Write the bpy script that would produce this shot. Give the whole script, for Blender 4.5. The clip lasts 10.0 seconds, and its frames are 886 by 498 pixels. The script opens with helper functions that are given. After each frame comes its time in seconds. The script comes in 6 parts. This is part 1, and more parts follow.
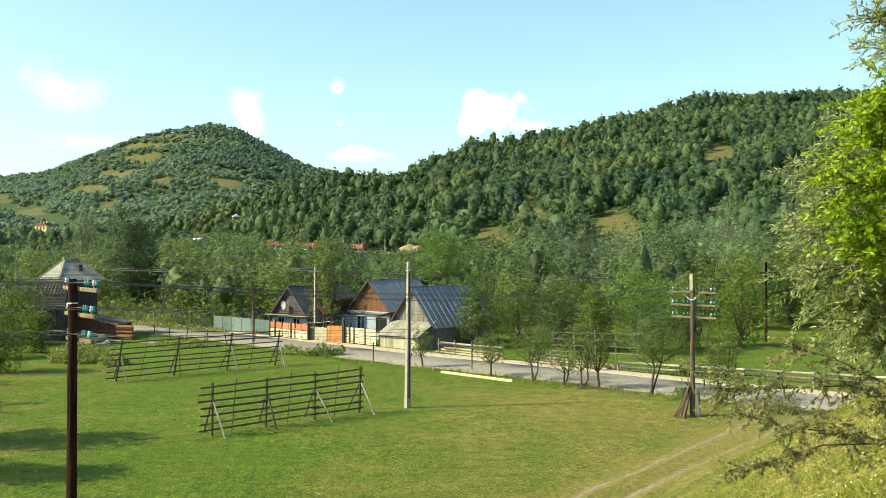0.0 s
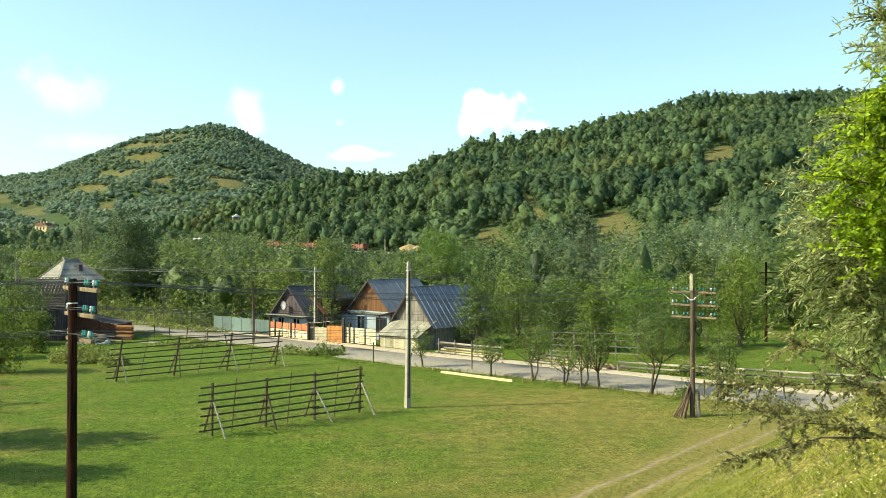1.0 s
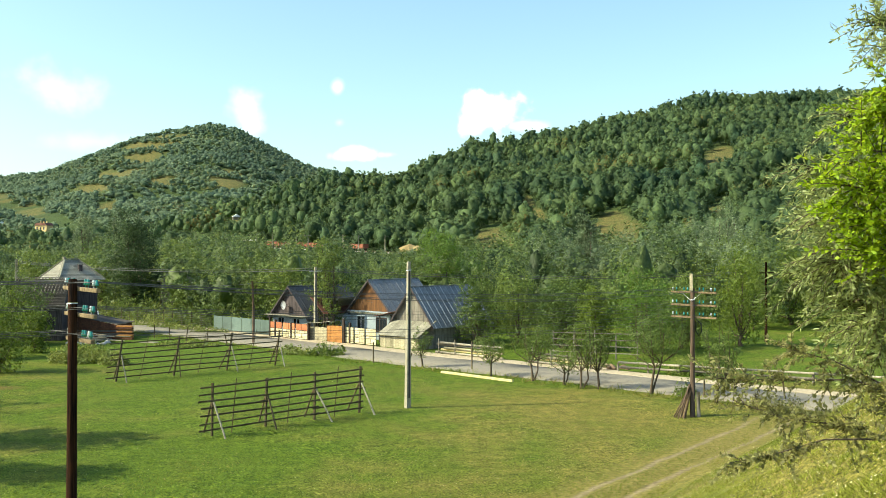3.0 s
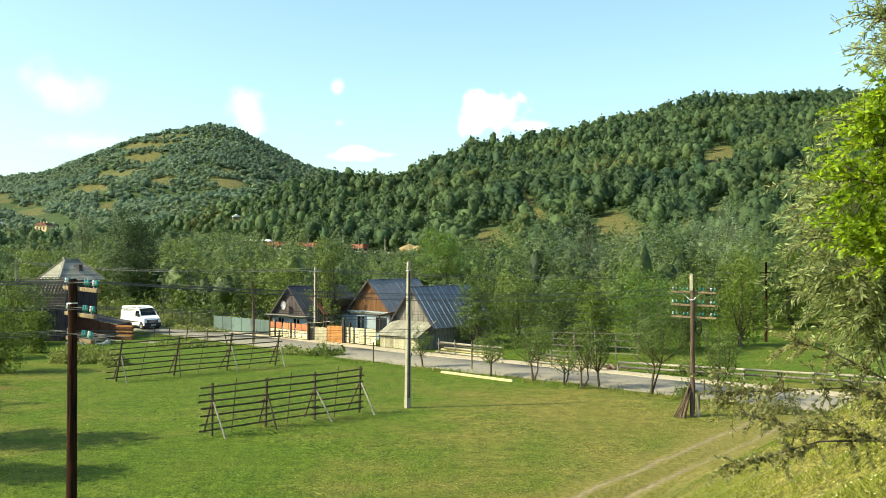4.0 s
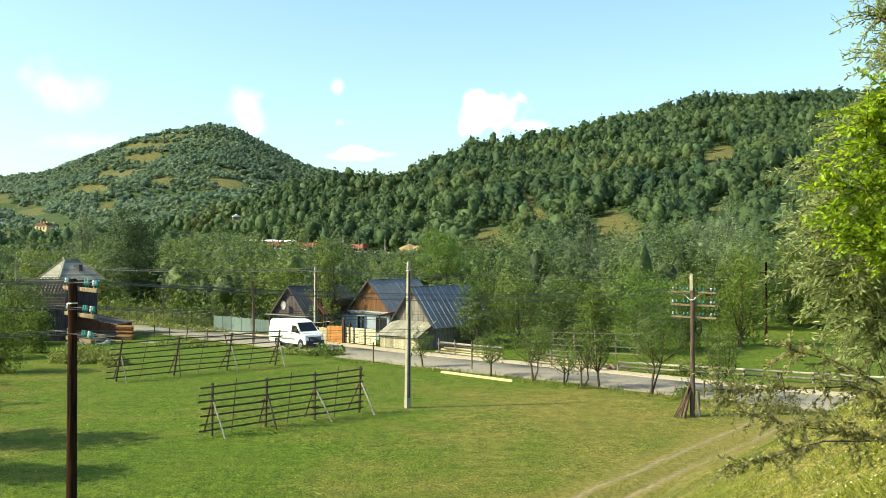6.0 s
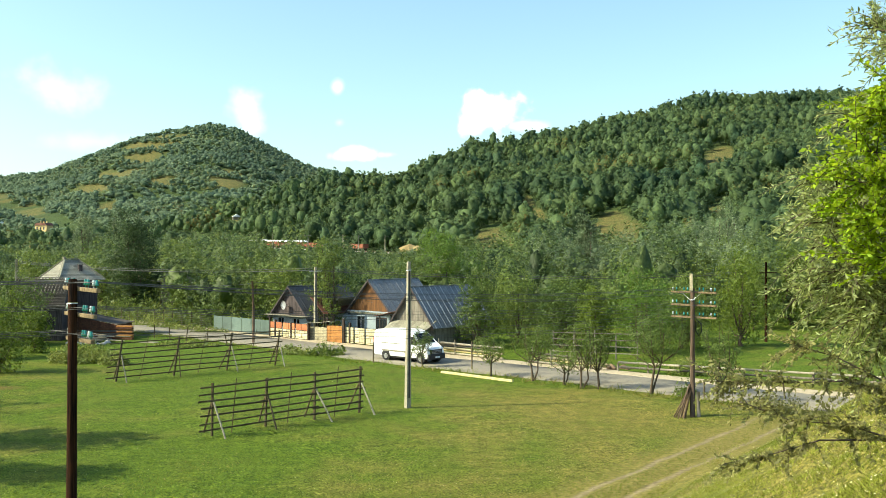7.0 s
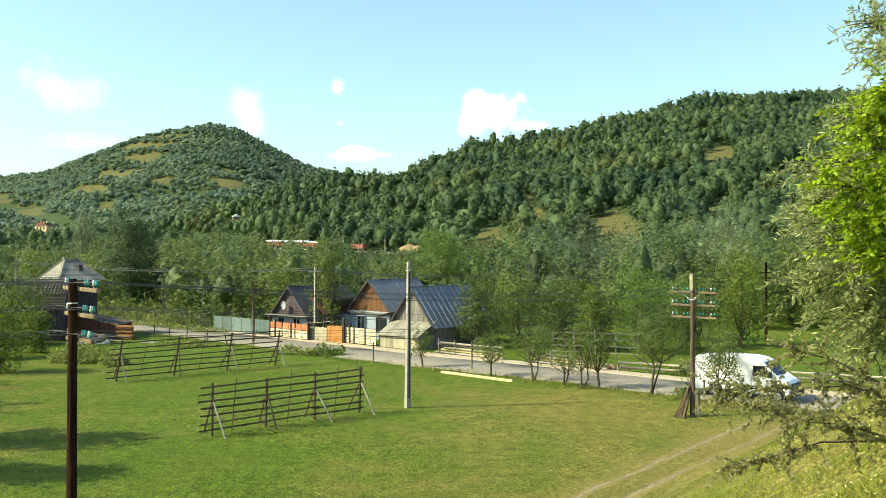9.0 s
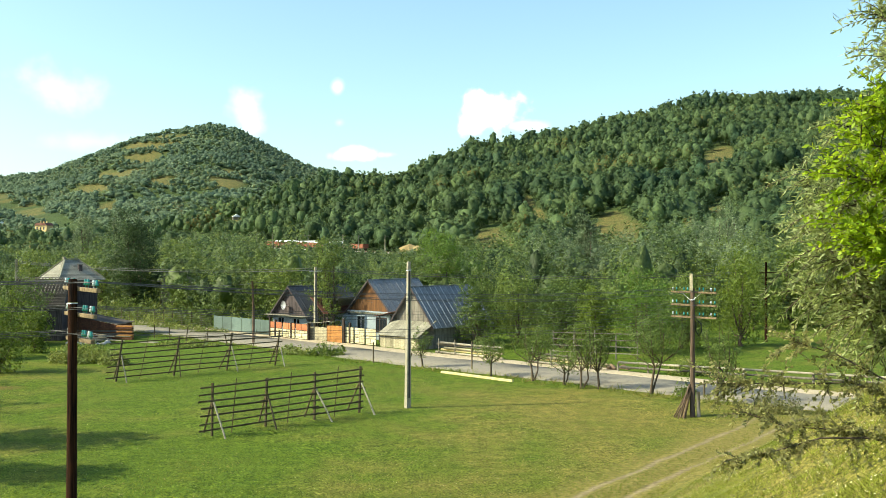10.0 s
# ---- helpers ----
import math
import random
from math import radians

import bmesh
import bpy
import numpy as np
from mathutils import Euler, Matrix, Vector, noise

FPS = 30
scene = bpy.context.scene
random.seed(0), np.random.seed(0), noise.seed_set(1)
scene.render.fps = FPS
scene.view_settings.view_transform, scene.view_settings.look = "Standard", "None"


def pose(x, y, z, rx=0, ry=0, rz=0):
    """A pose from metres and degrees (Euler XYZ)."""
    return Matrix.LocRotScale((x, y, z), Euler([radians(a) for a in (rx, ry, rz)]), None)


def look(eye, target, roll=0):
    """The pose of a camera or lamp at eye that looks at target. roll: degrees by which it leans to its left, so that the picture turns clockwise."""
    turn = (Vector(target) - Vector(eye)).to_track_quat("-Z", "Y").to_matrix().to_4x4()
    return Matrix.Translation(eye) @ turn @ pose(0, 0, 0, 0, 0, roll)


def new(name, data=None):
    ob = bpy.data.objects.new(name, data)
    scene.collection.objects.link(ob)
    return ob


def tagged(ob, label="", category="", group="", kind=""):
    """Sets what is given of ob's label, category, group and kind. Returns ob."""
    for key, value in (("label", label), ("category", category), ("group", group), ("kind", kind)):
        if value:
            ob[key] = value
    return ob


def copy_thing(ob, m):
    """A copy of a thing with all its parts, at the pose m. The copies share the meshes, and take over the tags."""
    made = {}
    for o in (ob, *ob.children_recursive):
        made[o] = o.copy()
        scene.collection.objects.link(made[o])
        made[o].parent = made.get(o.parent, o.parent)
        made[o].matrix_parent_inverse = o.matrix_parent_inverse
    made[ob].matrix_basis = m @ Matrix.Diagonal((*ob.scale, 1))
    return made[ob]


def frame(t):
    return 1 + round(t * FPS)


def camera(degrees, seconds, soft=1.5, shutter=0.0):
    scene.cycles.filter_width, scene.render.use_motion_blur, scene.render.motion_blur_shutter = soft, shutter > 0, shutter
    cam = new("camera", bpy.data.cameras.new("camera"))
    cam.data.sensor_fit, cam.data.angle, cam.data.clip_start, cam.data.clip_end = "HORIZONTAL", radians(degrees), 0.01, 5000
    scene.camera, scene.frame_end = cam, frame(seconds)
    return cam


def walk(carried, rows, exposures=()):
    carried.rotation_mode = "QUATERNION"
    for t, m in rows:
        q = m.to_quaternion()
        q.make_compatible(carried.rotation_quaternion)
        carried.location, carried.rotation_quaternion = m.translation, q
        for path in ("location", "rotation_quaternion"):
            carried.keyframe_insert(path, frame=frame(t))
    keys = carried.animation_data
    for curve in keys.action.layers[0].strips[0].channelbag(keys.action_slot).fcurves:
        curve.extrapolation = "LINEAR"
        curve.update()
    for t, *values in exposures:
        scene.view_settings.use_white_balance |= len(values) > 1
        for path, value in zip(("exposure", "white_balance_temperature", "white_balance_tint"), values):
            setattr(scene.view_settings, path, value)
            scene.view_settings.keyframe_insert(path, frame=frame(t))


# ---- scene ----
import colorsys

# ---- camera: on the railway bank, looking level across the meadow ----
cam = camera(50, 10.0, soft=0.7)
walk(cam, [(0.0, pose(0, 0, 8.8, 90, 0, 0)), (10.0, pose(0, 0, 8.8, 90, 0, 0))],
     exposures=[(0.0, 1.01, 6950, -5), (10.0, 1.01, 6950, -5)])

# ---- light: afternoon sun from the west, square to the view ----
SUN_ELEV, SUN_FROM = radians(38), Vector((-0.985, -0.17, 0.0)).normalized()
sun = new("sun", bpy.data.lights.new("sun", "SUN"))
sun.data.energy, sun.data.angle, sun.data.color = 4.2, radians(0.6), (1.0, 0.90, 0.72)
sun_dir = SUN_FROM * math.cos(SUN_ELEV) + Vector((0, 0, math.sin(SUN_ELEV)))
sun.matrix_world = look(sun_dir * 50, (0, 0, 0))

world = bpy.data.worlds.new("sky")
scene.world = world
world.use_nodes = True


def build_sky():
    nt = world.node_tree
    n, l = nt.nodes, nt.links
    n.clear()
    out, bg = n.new("ShaderNodeOutputWorld"), n.new("ShaderNodeBackground")
    sky = n.new("ShaderNodeTexSky")
    sky.sky_type, sky.sun_disc = "NISHITA", False
    sky.sun_elevation, sky.sun_rotation = SUN_ELEV, math.atan2(SUN_FROM.x, SUN_FROM.y)
    sky.air_density, sky.dust_density, sky.ozone_density = 1.0, 1.7, 3.4
    bg.inputs["Strength"].default_value = 0.15
    coord = n.new("ShaderNodeTexCoord")
    wob = n.new("ShaderNodeTexNoise")
    wob.inputs["Scale"].default_value, wob.inputs["Detail"].default_value = 34, 8
    l.new(coord.outputs["Generated"], wob.inputs["Vector"])
    total = None
    # cumulus puffs: bearing, height over the horizon, half width, half height, density, raggedness
    for bx, bz, wx, wz, dens, rag in ((0.050, 0.143, 0.034, 0.024, 1.3, 2.6), (-0.206, 0.143, 0.020, 0.026, 0.40, 1.8), (-0.402, 0.168, 0.040, 0.026, 0.22, 1.8),
                                      (-0.090, 0.100, 0.026, 0.009, 1.1, 2.0), (-0.111, 0.171, 0.008, 0.009, 0.35, 1.4), (0.084, 0.130, 0.026, 0.007, 0.4, 2.0),
                                      (-0.37, 0.113, 0.050, 0.012, 0.12, 1.6), (-0.109, 0.133, 0.007, 0.006, 0.15, 1.4), (-0.060, 0.099, 0.016, 0.005, 0.35, 2.0)):
        mp = n.new("ShaderNodeMapping")
        mp.vector_type = "POINT"
        c = Vector((bx, 1, bz)).normalized()
        mp.inputs["Location"].default_value = (-c.x / wx, 0, -c.z / wz)
        mp.inputs["Scale"].default_value = (1 / wx, 0, 1 / wz)
        l.new(coord.outputs["Generated"], mp.inputs["Vector"])
        ln = n.new("ShaderNodeVectorMath")
        ln.operation = "LENGTH"
        l.new(mp.outputs[0], ln.inputs[0])
        ad = n.new("ShaderNodeMath")
        ad.operation = "MULTIPLY_ADD"
        ad.inputs[1].default_value, ad.inputs[2].default_value = rag, -rag / 2
        l.new(wob.outputs["Fac"], ad.inputs[0])
        sm = n.new("ShaderNodeMath")
        sm.operation = "ADD"
        l.new(ln.outputs["Value"], sm.inputs[0])
        l.new(ad.outputs[0], sm.inputs[1])
        mr = n.new("ShaderNodeMapRange")
        mr.interpolation_type = "SMOOTHSTEP"
        mr.inputs["From Min"].default_value, mr.inputs["From Max"].default_value = 1.1, -0.15
        mr.inputs["To Max"].default_value = dens
        l.new(sm.outputs[0], mr.inputs["Value"])
        if total is None:
            total = mr.outputs[0]
        else:
            mx = n.new("ShaderNodeMath")
            mx.operation = "MAXIMUM"
            l.new(total, mx.inputs[0])
            l.new(mr.outputs[0], mx.inputs[1])
            total = mx.outputs[0]
    mix = n.new("ShaderNodeMix")
    mix.data_type = "RGBA"
    mix.clamp_factor = True
    mix.inputs["B"].default_value = (9.5, 9.3, 8.8, 1)
    l.new(total, mix.inputs["Factor"])
    l.new(sky.outputs[0], mix.inputs["A"])
    l.new(mix.outputs["Result"], bg.inputs["Color"])
    l.new(bg.outputs[0], out.inputs["Surface"])


build_sky()

# ---- materials ----


def srgb(h):
    """Linear colour from a hex string."""
    v = [int(h[i:i + 2], 16) / 255 for i in (0, 2, 4)]
    return tuple(((c + 0.055) / 1.055) ** 2.4 if c > 0.04 else c / 12.92 for c in v) + (1,)


def ramp2(nt, fac, a, b, lo=0.35, hi=0.65):
    r = nt.nodes.new("ShaderNodeValToRGB")
    r.color_ramp.elements[0].position, r.color_ramp.elements[1].position = lo, hi
    r.color_ramp.elements[0].color, r.color_ramp.elements[1].color = (*a[:3], 1), (*b[:3], 1)
    nt.links.new(fac, r.inputs[0])
    return r.outputs[0]


def mixc(nt, fac, a, b, mode="MIX"):
    m = nt.nodes.new("ShaderNodeMix")
    m.data_type, m.blend_type = "RGBA", mode
    for key, value in (("Factor", fac), ("A", a), ("B", b)):
        if hasattr(value, "links"):
            nt.links.new(value, m.inputs[key])
        else:
            m.inputs[key].default_value = value
    return m.outputs["Result"]


def noise_tex(nt, vec, scale, detail=4, stretch=(1, 1, 1)):
    mp = nt.nodes.new("ShaderNodeMapping")
    mp.inputs["Scale"].default_value = stretch
    nt.links.new(vec, mp.inputs["Vector"])
    t = nt.nodes.new("ShaderNodeTexNoise")
    t.inputs["Scale"].default_value, t.inputs["Detail"].default_value = scale, detail
    nt.links.new(mp.outputs[0], t.inputs["Vector"])
    return t.outputs["Fac"]


def surface(name, a, b, scale=4.0, rough=0.8, metal=0.0, bump=0.3, stretch=(1, 1, 1), stain=None, world_space=False, vary=0.25, spec=0.3):
    """A worn surface: two tones by a grain, broad stains, per-piece variation and fine relief."""
    m = bpy.data.materials.new(name)
    m.use_nodes = True
    nt = m.node_tree
    bs = nt.nodes["Principled BSDF"]
    if world_space:
        vec = nt.nodes.new("ShaderNodeNewGeometry").outputs["Position"]
    else:
        vec = nt.nodes.new("ShaderNodeTexCoord").outputs["Object"]
    grain = noise_tex(nt, vec, scale * 6, 5, stretch)
    broad = noise_tex(nt, vec, scale * 0.6, 3)
    col = ramp2(nt, grain, a, b)
    st = stain if stain else tuple(c * 0.55 for c in a[:3])
    f = nt.nodes.new("ShaderNodeMapRange")
    f.inputs["From Min"].default_value, f.inputs["From Max"].default_value, f.inputs["To Max"].default_value = 0.52, 0.75, 0.7
    nt.links.new(broad, f.inputs["Value"])
    col = mixc(nt, f.outputs[0], col, (*st[:3], 1))
    if vary:
        info = nt.nodes.new("ShaderNodeObjectInfo")
        hsv = nt.nodes.new("ShaderNodeHueSaturation")
        mr = nt.nodes.new("ShaderNodeMapRange")
        mr.inputs["To Min"].default_value, mr.inputs["To Max"].default_value = 1 - vary, 1 + vary
        nt.links.new(info.outputs["Random"], mr.inputs["Value"])
        nt.links.new(mr.outputs[0], hsv.inputs["Value"])
        nt.links.new(col, hsv.inputs["Color"])
        col = hsv.outputs[0]
    nt.links.new(col, bs.inputs["Base Color"])
    bs.inputs["Roughness"].default_value, bs.inputs["Metallic"].default_value = rough, metal
    bs.inputs["Specular IOR Level"].default_value = spec
    if bump:
        bp = nt.nodes.new("ShaderNodeBump")
        bp.inputs["Strength"].default_value, bp.inputs["Distance"].default_value = bump, 0.02
        nt.links.new(grain, bp.inputs["Height"])
        nt.links.new(bp.outputs[0], bs.inputs["Normal"])
    return m


def foliage(name, dark, light, through_light=0.35, patch=0.15, dry=None, gloss=0.35, vary=0.4, relief=0.0):
    """Leaves: colour by the plant's own tint and by patches, some light passing through."""
    m = bpy.data.materials.new(name)
    m.use_nodes = True
    nt = m.node_tree
    bs = nt.nodes["Principled BSDF"]
    out = nt.nodes["Material Output"]
    at = nt.nodes.new("ShaderNodeAttribute")
    at.attribute_name = "tint"
    pos = nt.nodes.new("ShaderNodeNewGeometry")
    patchy = noise_tex(nt, pos.outputs["Position"], patch, 3)
    add = nt.nodes.new("ShaderNodeMath")
    add.operation = "MULTIPLY_ADD"
    add.inputs[1].default_value = 0.55
    nt.links.new(patchy, add.inputs[0])
    half = nt.nodes.new("ShaderNodeMath")
    half.operation = "MULTIPLY_ADD"
    half.inputs[1].default_value, half.inputs[2].default_value = 0.75, -0.12
    nt.links.new(at.outputs["Fac"], half.inputs[0])
    nt.links.new(half.outputs[0], add.inputs[2])
    col = ramp2(nt, add.outputs[0], dark, light, 0.1, 0.9)
    isl = nt.nodes.new("ShaderNodeHueSaturation")
    mr = nt.nodes.new("ShaderNodeMapRange")
    mr.inputs["To Min"].default_value, mr.inputs["To Max"].default_value = 1 - vary, 1 + vary
    nt.links.new(pos.outputs["Random Per Island"], mr.inputs["Value"])
    nt.links.new(mr.outputs[0], isl.inputs["Value"])
    nt.links.new(col, isl.inputs["Color"])
    col = isl.outputs[0]
    if dry:
        gt = nt.nodes.new("ShaderNodeMapRange")
        gt.inputs["From Min"].default_value, gt.inputs["From Max"].default_value = 0.975, 0.99
        nt.links.new(at.outputs["Fac"], gt.inputs["Value"])
        col = mixc(nt, gt.outputs[0], col, (*dry[:3], 1))
    nt.links.new(col, bs.inputs["Base Color"])
    bs.inputs["Roughness"].default_value = 0.55
    bs.inputs["Specular IOR Level"].default_value = gloss
    if relief:
        fine = noise_tex(nt, pos.outputs["Position"], 1.0 / relief, 3)
        bp = nt.nodes.new("ShaderNodeBump")
        bp.inputs["Strength"].default_value, bp.inputs["Distance"].default_value = 0.8, relief * 0.7
        nt.links.new(fine, bp.inputs["Height"])
        nt.links.new(bp.outputs[0], bs.inputs["Normal"])
        # noise also darkens the colour, standing in for shady gaps between leaves
        col = mixc(nt, 1.0, col, ramp2(nt, noise_tex(nt, pos.outputs["Position"], 0.6 / relief, 4), (0.74, 0.75, 0.78), (1.22, 1.22, 1.16), 0.33, 0.66), "MULTIPLY")
        nt.links.new(col, bs.inputs["Base Color"])
    tr = nt.nodes.new("ShaderNodeBsdfTranslucent")
    br = nt.nodes.new("ShaderNodeHueSaturation")
    br.inputs["Value"].default_value, br.inputs["Hue"].default_value = 1.5, 0.48
    nt.links.new(col, br.inputs["Color"])
    nt.links.new(br.outputs[0], tr.inputs["Color"])
    mx = nt.nodes.new("ShaderNodeMixShader")
    mx.inputs[0].default_value = through_light
    nt.links.new(bs.outputs[0], mx.inputs[1])
    nt.links.new(tr.outputs[0], mx.inputs[2])
    nt.links.new(mx.outputs[0], out.inputs["Surface"])
    return m


# far, hill and thicket leaves: bluish, paler tones put distance haze into the colour
LEAF_FAR_HAZE = foliage("hazed_forest_leaves", (0.046, 0.088, 0.048), (0.128, 0.180, 0.068), 0.45, 0.012, dry=(0.15, 0.14, 0.045), gloss=0.12, vary=0.25, relief=0.8)
LEAF_HILL_HAZE = foliage("hazed_hill_leaves", (0.116, 0.176, 0.126), (0.182, 0.240, 0.138), 0.45, 0.008, dry=(0.15, 0.15, 0.07), gloss=0.08, vary=0.1, relief=1.4)
LEAF_MID = foliage("tree_leaves", (0.045, 0.080, 0.014), (0.160, 0.212, 0.038), 0.24, 0.2, vary=0.3)
LEAF_VALLEY_HAZE = foliage("hazed_thicket_leaves", (0.036, 0.068, 0.024), (0.122, 0.168, 0.046), 0.4, 0.05, vary=0.25, relief=0.32)
LEAF_BRIGHT = foliage("bright_leaves", (0.050, 0.105, 0.012), (0.125, 0.205, 0.028), 0.35, 0.2, vary=0.3)
LEAF_DARK = foliage("dark_leaves", (0.020, 0.042, 0.014), (0.055, 0.092, 0.026), 0.25, 0.2)
LEAF_SILVER = foliage("silver_willow_leaves", (0.060, 0.092, 0.038), (0.180, 0.228, 0.115), 0.35, 0.25, vary=0.35, relief=0.15)
LEAF_YELLOW = foliage("yellow_green_leaves", (0.065, 0.11, 0.012), (0.15, 0.20, 0.025), 0.35, 0.3)
LEAF_WILLOW = foliage("willow_leaves", (0.13, 0.17, 0.040), (0.35, 0.40, 0.16), 0.5, 1.5, gloss=0.6)
LEAF_LOCUST = foliage("locust_leaves", (0.15, 0.25, 0.010), (0.31, 0.42, 0.025), 0.5, 2.5, vary=0.45)
LEAF_PLUM = foliage("plum_leaves", (0.115, 0.122, 0.036), (0.31, 0.30, 0.115), 0.5, 2.0)
BLADE = foliage("grass_blades", (0.072, 0.135, 0.014), (0.165, 0.182, 0.032), 0.45, 0.10, dry=(0.30, 0.25, 0.10), gloss=0.15, vary=0.2)
BANK_BLADE = foliage("bank_grass_blades", (0.105, 0.15, 0.014), (0.27, 0.28, 0.05), 0.35, 0.3, dry=(0.42, 0.33, 0.15), gloss=0.15)
WEED = foliage("weed_leaves", (0.10, 0.15, 0.026), (0.25, 0.28, 0.075), 0.3, 0.6)
BARK = surface("bark", (0.05, 0.035, 0.022), (0.13, 0.10, 0.07), 3, 0.9, stretch=(1, 1, 0.25), bump=0.7)
TARRED = surface("tarred_pole_wood", (0.004, 0.0025, 0.002), (0.040, 0.016, 0.007), 4, 0.9, stretch=(1, 1, 0.04), bump=1.0, spec=0.08, stain=(0.015, 0.007, 0.004))
POLE_WOOD = surface("brown_pole_wood", (0.050, 0.032, 0.021), (0.135, 0.092, 0.062), 3, 0.85, stretch=(1, 1, 0.06), bump=0.5)
ARM_WOOD = surface("weathered_arm_wood", (0.11, 0.075, 0.04), (0.25, 0.185, 0.105), 3, 0.8, bump=0.4)
RAIL_WOOD = surface("grey_rail_wood", (0.048, 0.036, 0.018), (0.125, 0.096, 0.050), 3, 0.85, stretch=(0.3, 1, 1), bump=0.5)
BRACE_WOOD = surface("pale_brace_wood", (0.22, 0.19, 0.14), (0.42, 0.38, 0.30), 3, 0.85, bump=0.4)
CONCRETE = surface("pole_concrete", (0.25, 0.22, 0.16), (0.38, 0.34, 0.26), 5, 0.9, bump=0.3)
ASPHALT = surface("asphalt", (0.19, 0.170, 0.132), (0.29, 0.260, 0.205), 4, 0.85, bump=0.4, world_space=True, stain=(0.10, 0.095, 0.085), vary=0, spec=0.08)
GRAVEL = surface("gravel_shoulder", (0.28, 0.22, 0.14), (0.52, 0.44, 0.31), 3, 0.95, bump=0.8, world_space=True, stain=(0.20, 0.17, 0.09), vary=0)
# blue-white plaster, with the shade under the eaves put into its colour
SHADED_WHITEWASH = surface("shaded_blue_white_plaster", (0.24, 0.29, 0.32), (0.36, 0.41, 0.43), 2, 0.9, bump=0.15)
GABLE_WOOD = surface("orange_gable_boards", (0.095, 0.042, 0.014), (0.19, 0.085, 0.028), 2, 0.7, stretch=(1, 1, 0.08), bump=0.3)
DARK_BOARD = surface("dark_brown_boards", (0.038, 0.029, 0.030), (0.085, 0.066, 0.066), 2, 0.8, stretch=(1, 1, 0.08), bump=0.3)
GREY_BOARD = surface("weathered_grey_boards", (0.11, 0.097, 0.078), (0.24, 0.215, 0.175), 2, 0.9, stretch=(1, 1, 0.08), bump=0.4)
PALE_BOARD = surface("pale_new_boards", (0.27, 0.24, 0.15), (0.45, 0.40, 0.27), 2, 0.85, bump=0.3)
ORANGE_BOARD = surface("varnished_orange_boards", (0.26, 0.11, 0.03), (0.42, 0.20, 0.06), 2, 0.5, bump=0.2)
ROOF_TIN = surface("grey_roof_sheet", (0.105, 0.112, 0.12), (0.215, 0.22, 0.225), 1.5, 0.5, 0.25, bump=0.2, stain=(0.10, 0.095, 0.09))
ROOF_DARK = surface("dark_roof_sheet", (0.055, 0.055, 0.062), (0.11, 0.11, 0.12), 1.5, 0.6, 0.1, bump=0.2)
ROOF_RED = surface("red_brown_roof_sheet", (0.12, 0.05, 0.035), (0.20, 0.09, 0.06), 1.5, 0.7, bump=0.2)
DARK_SHINGLE = surface("dark_weathered_shingle", (0.060, 0.050, 0.042), (0.13, 0.11, 0.09), 3, 0.9, bump=0.5)
SHINGLE = surface("grey_shingle", (0.34, 0.325, 0.27), (0.56, 0.53, 0.45), 3, 0.9, bump=0.5)
LIGHT_SHEET = surface("pale_cement_sheet", (0.16, 0.15, 0.11), (0.30, 0.28, 0.21), 2, 0.85, bump=0.3)
CREAM = surface("cream_fence_panel", (0.50, 0.44, 0.27), (0.62, 0.56, 0.36), 2, 0.8, bump=0.15)
TERRACOTTA = surface("terracotta_panel", (0.38, 0.13, 0.06), (0.52, 0.20, 0.09), 2, 0.8, bump=0.15)
DARK_POST = surface("dark_post", (0.03, 0.018, 0.012), (0.06, 0.04, 0.03), 3, 0.7)
GREEN_SHEET = surface("grey_green_sheet", (0.085, 0.125, 0.11), (0.13, 0.175, 0.155), 1.5, 0.55, bump=0.1)
RUST = surface("rusty_sheet", (0.060, 0.026, 0.016), (0.15, 0.062, 0.034), 2, 0.85, bump=0.4)
WIRE = surface("wire", (0.05, 0.05, 0.05), (0.10, 0.10, 0.10), 3, 0.5, 0.6, bump=0)
BARE_METAL = surface("galvanised_metal", (0.38, 0.38, 0.38), (0.55, 0.55, 0.55), 3, 0.4, 0.8, bump=0.1)
VAN_WHITE = surface("white_van_paint", (0.80, 0.80, 0.79), (0.86, 0.86, 0.85), 1, 0.25, bump=0, stain=(0.68, 0.67, 0.62), vary=0, spec=0.5)
BLACK_PLASTIC = surface("black_plastic", (0.018, 0.018, 0.02), (0.035, 0.035, 0.035), 4, 0.6, bump=0.1, vary=0)
RUBBER = surface("tyre_rubber", (0.015, 0.015, 0.015), (0.03, 0.03, 0.03), 6, 0.9, bump=0.2, vary=0)
STEEL_RIM = surface("steel_rim", (0.35, 0.35, 0.36), (0.55, 0.55, 0.55), 4, 0.4, 0.7, bump=0.05, vary=0)
WAGON_RED = surface("rust_red_wagon_paint", (0.17, 0.058, 0.034), (0.30, 0.11, 0.062), 1.0, 0.8, bump=0.2)
TRAIN_WHITE = surface("white_coach_paint", (0.74, 0.75, 0.76), (0.84, 0.85, 0.86), 1, 0.35, bump=0)
TRAIN_RED = surface("red_coach_paint", (0.50, 0.10, 0.05), (0.60, 0.15, 0.07), 1, 0.4, bump=0)
YELLOW_WALL = surface("ochre_plaster", (0.58, 0.42, 0.17), (0.70, 0.53, 0.26), 1, 0.9, bump=0.1)
STRAW = surface("straw", (0.26, 0.19, 0.08), (0.40, 0.30, 0.14), 2, 0.95, bump=0.8)
STONE = surface("rubble", (0.30, 0.29, 0.27), (0.50, 0.48, 0.45), 2, 0.9, bump=0.5)
YELLOW_BEAM = surface("fresh_yellow_timber", (0.62, 0.50, 0.20), (0.76, 0.65, 0.34), 2, 0.75, bump=0.2)


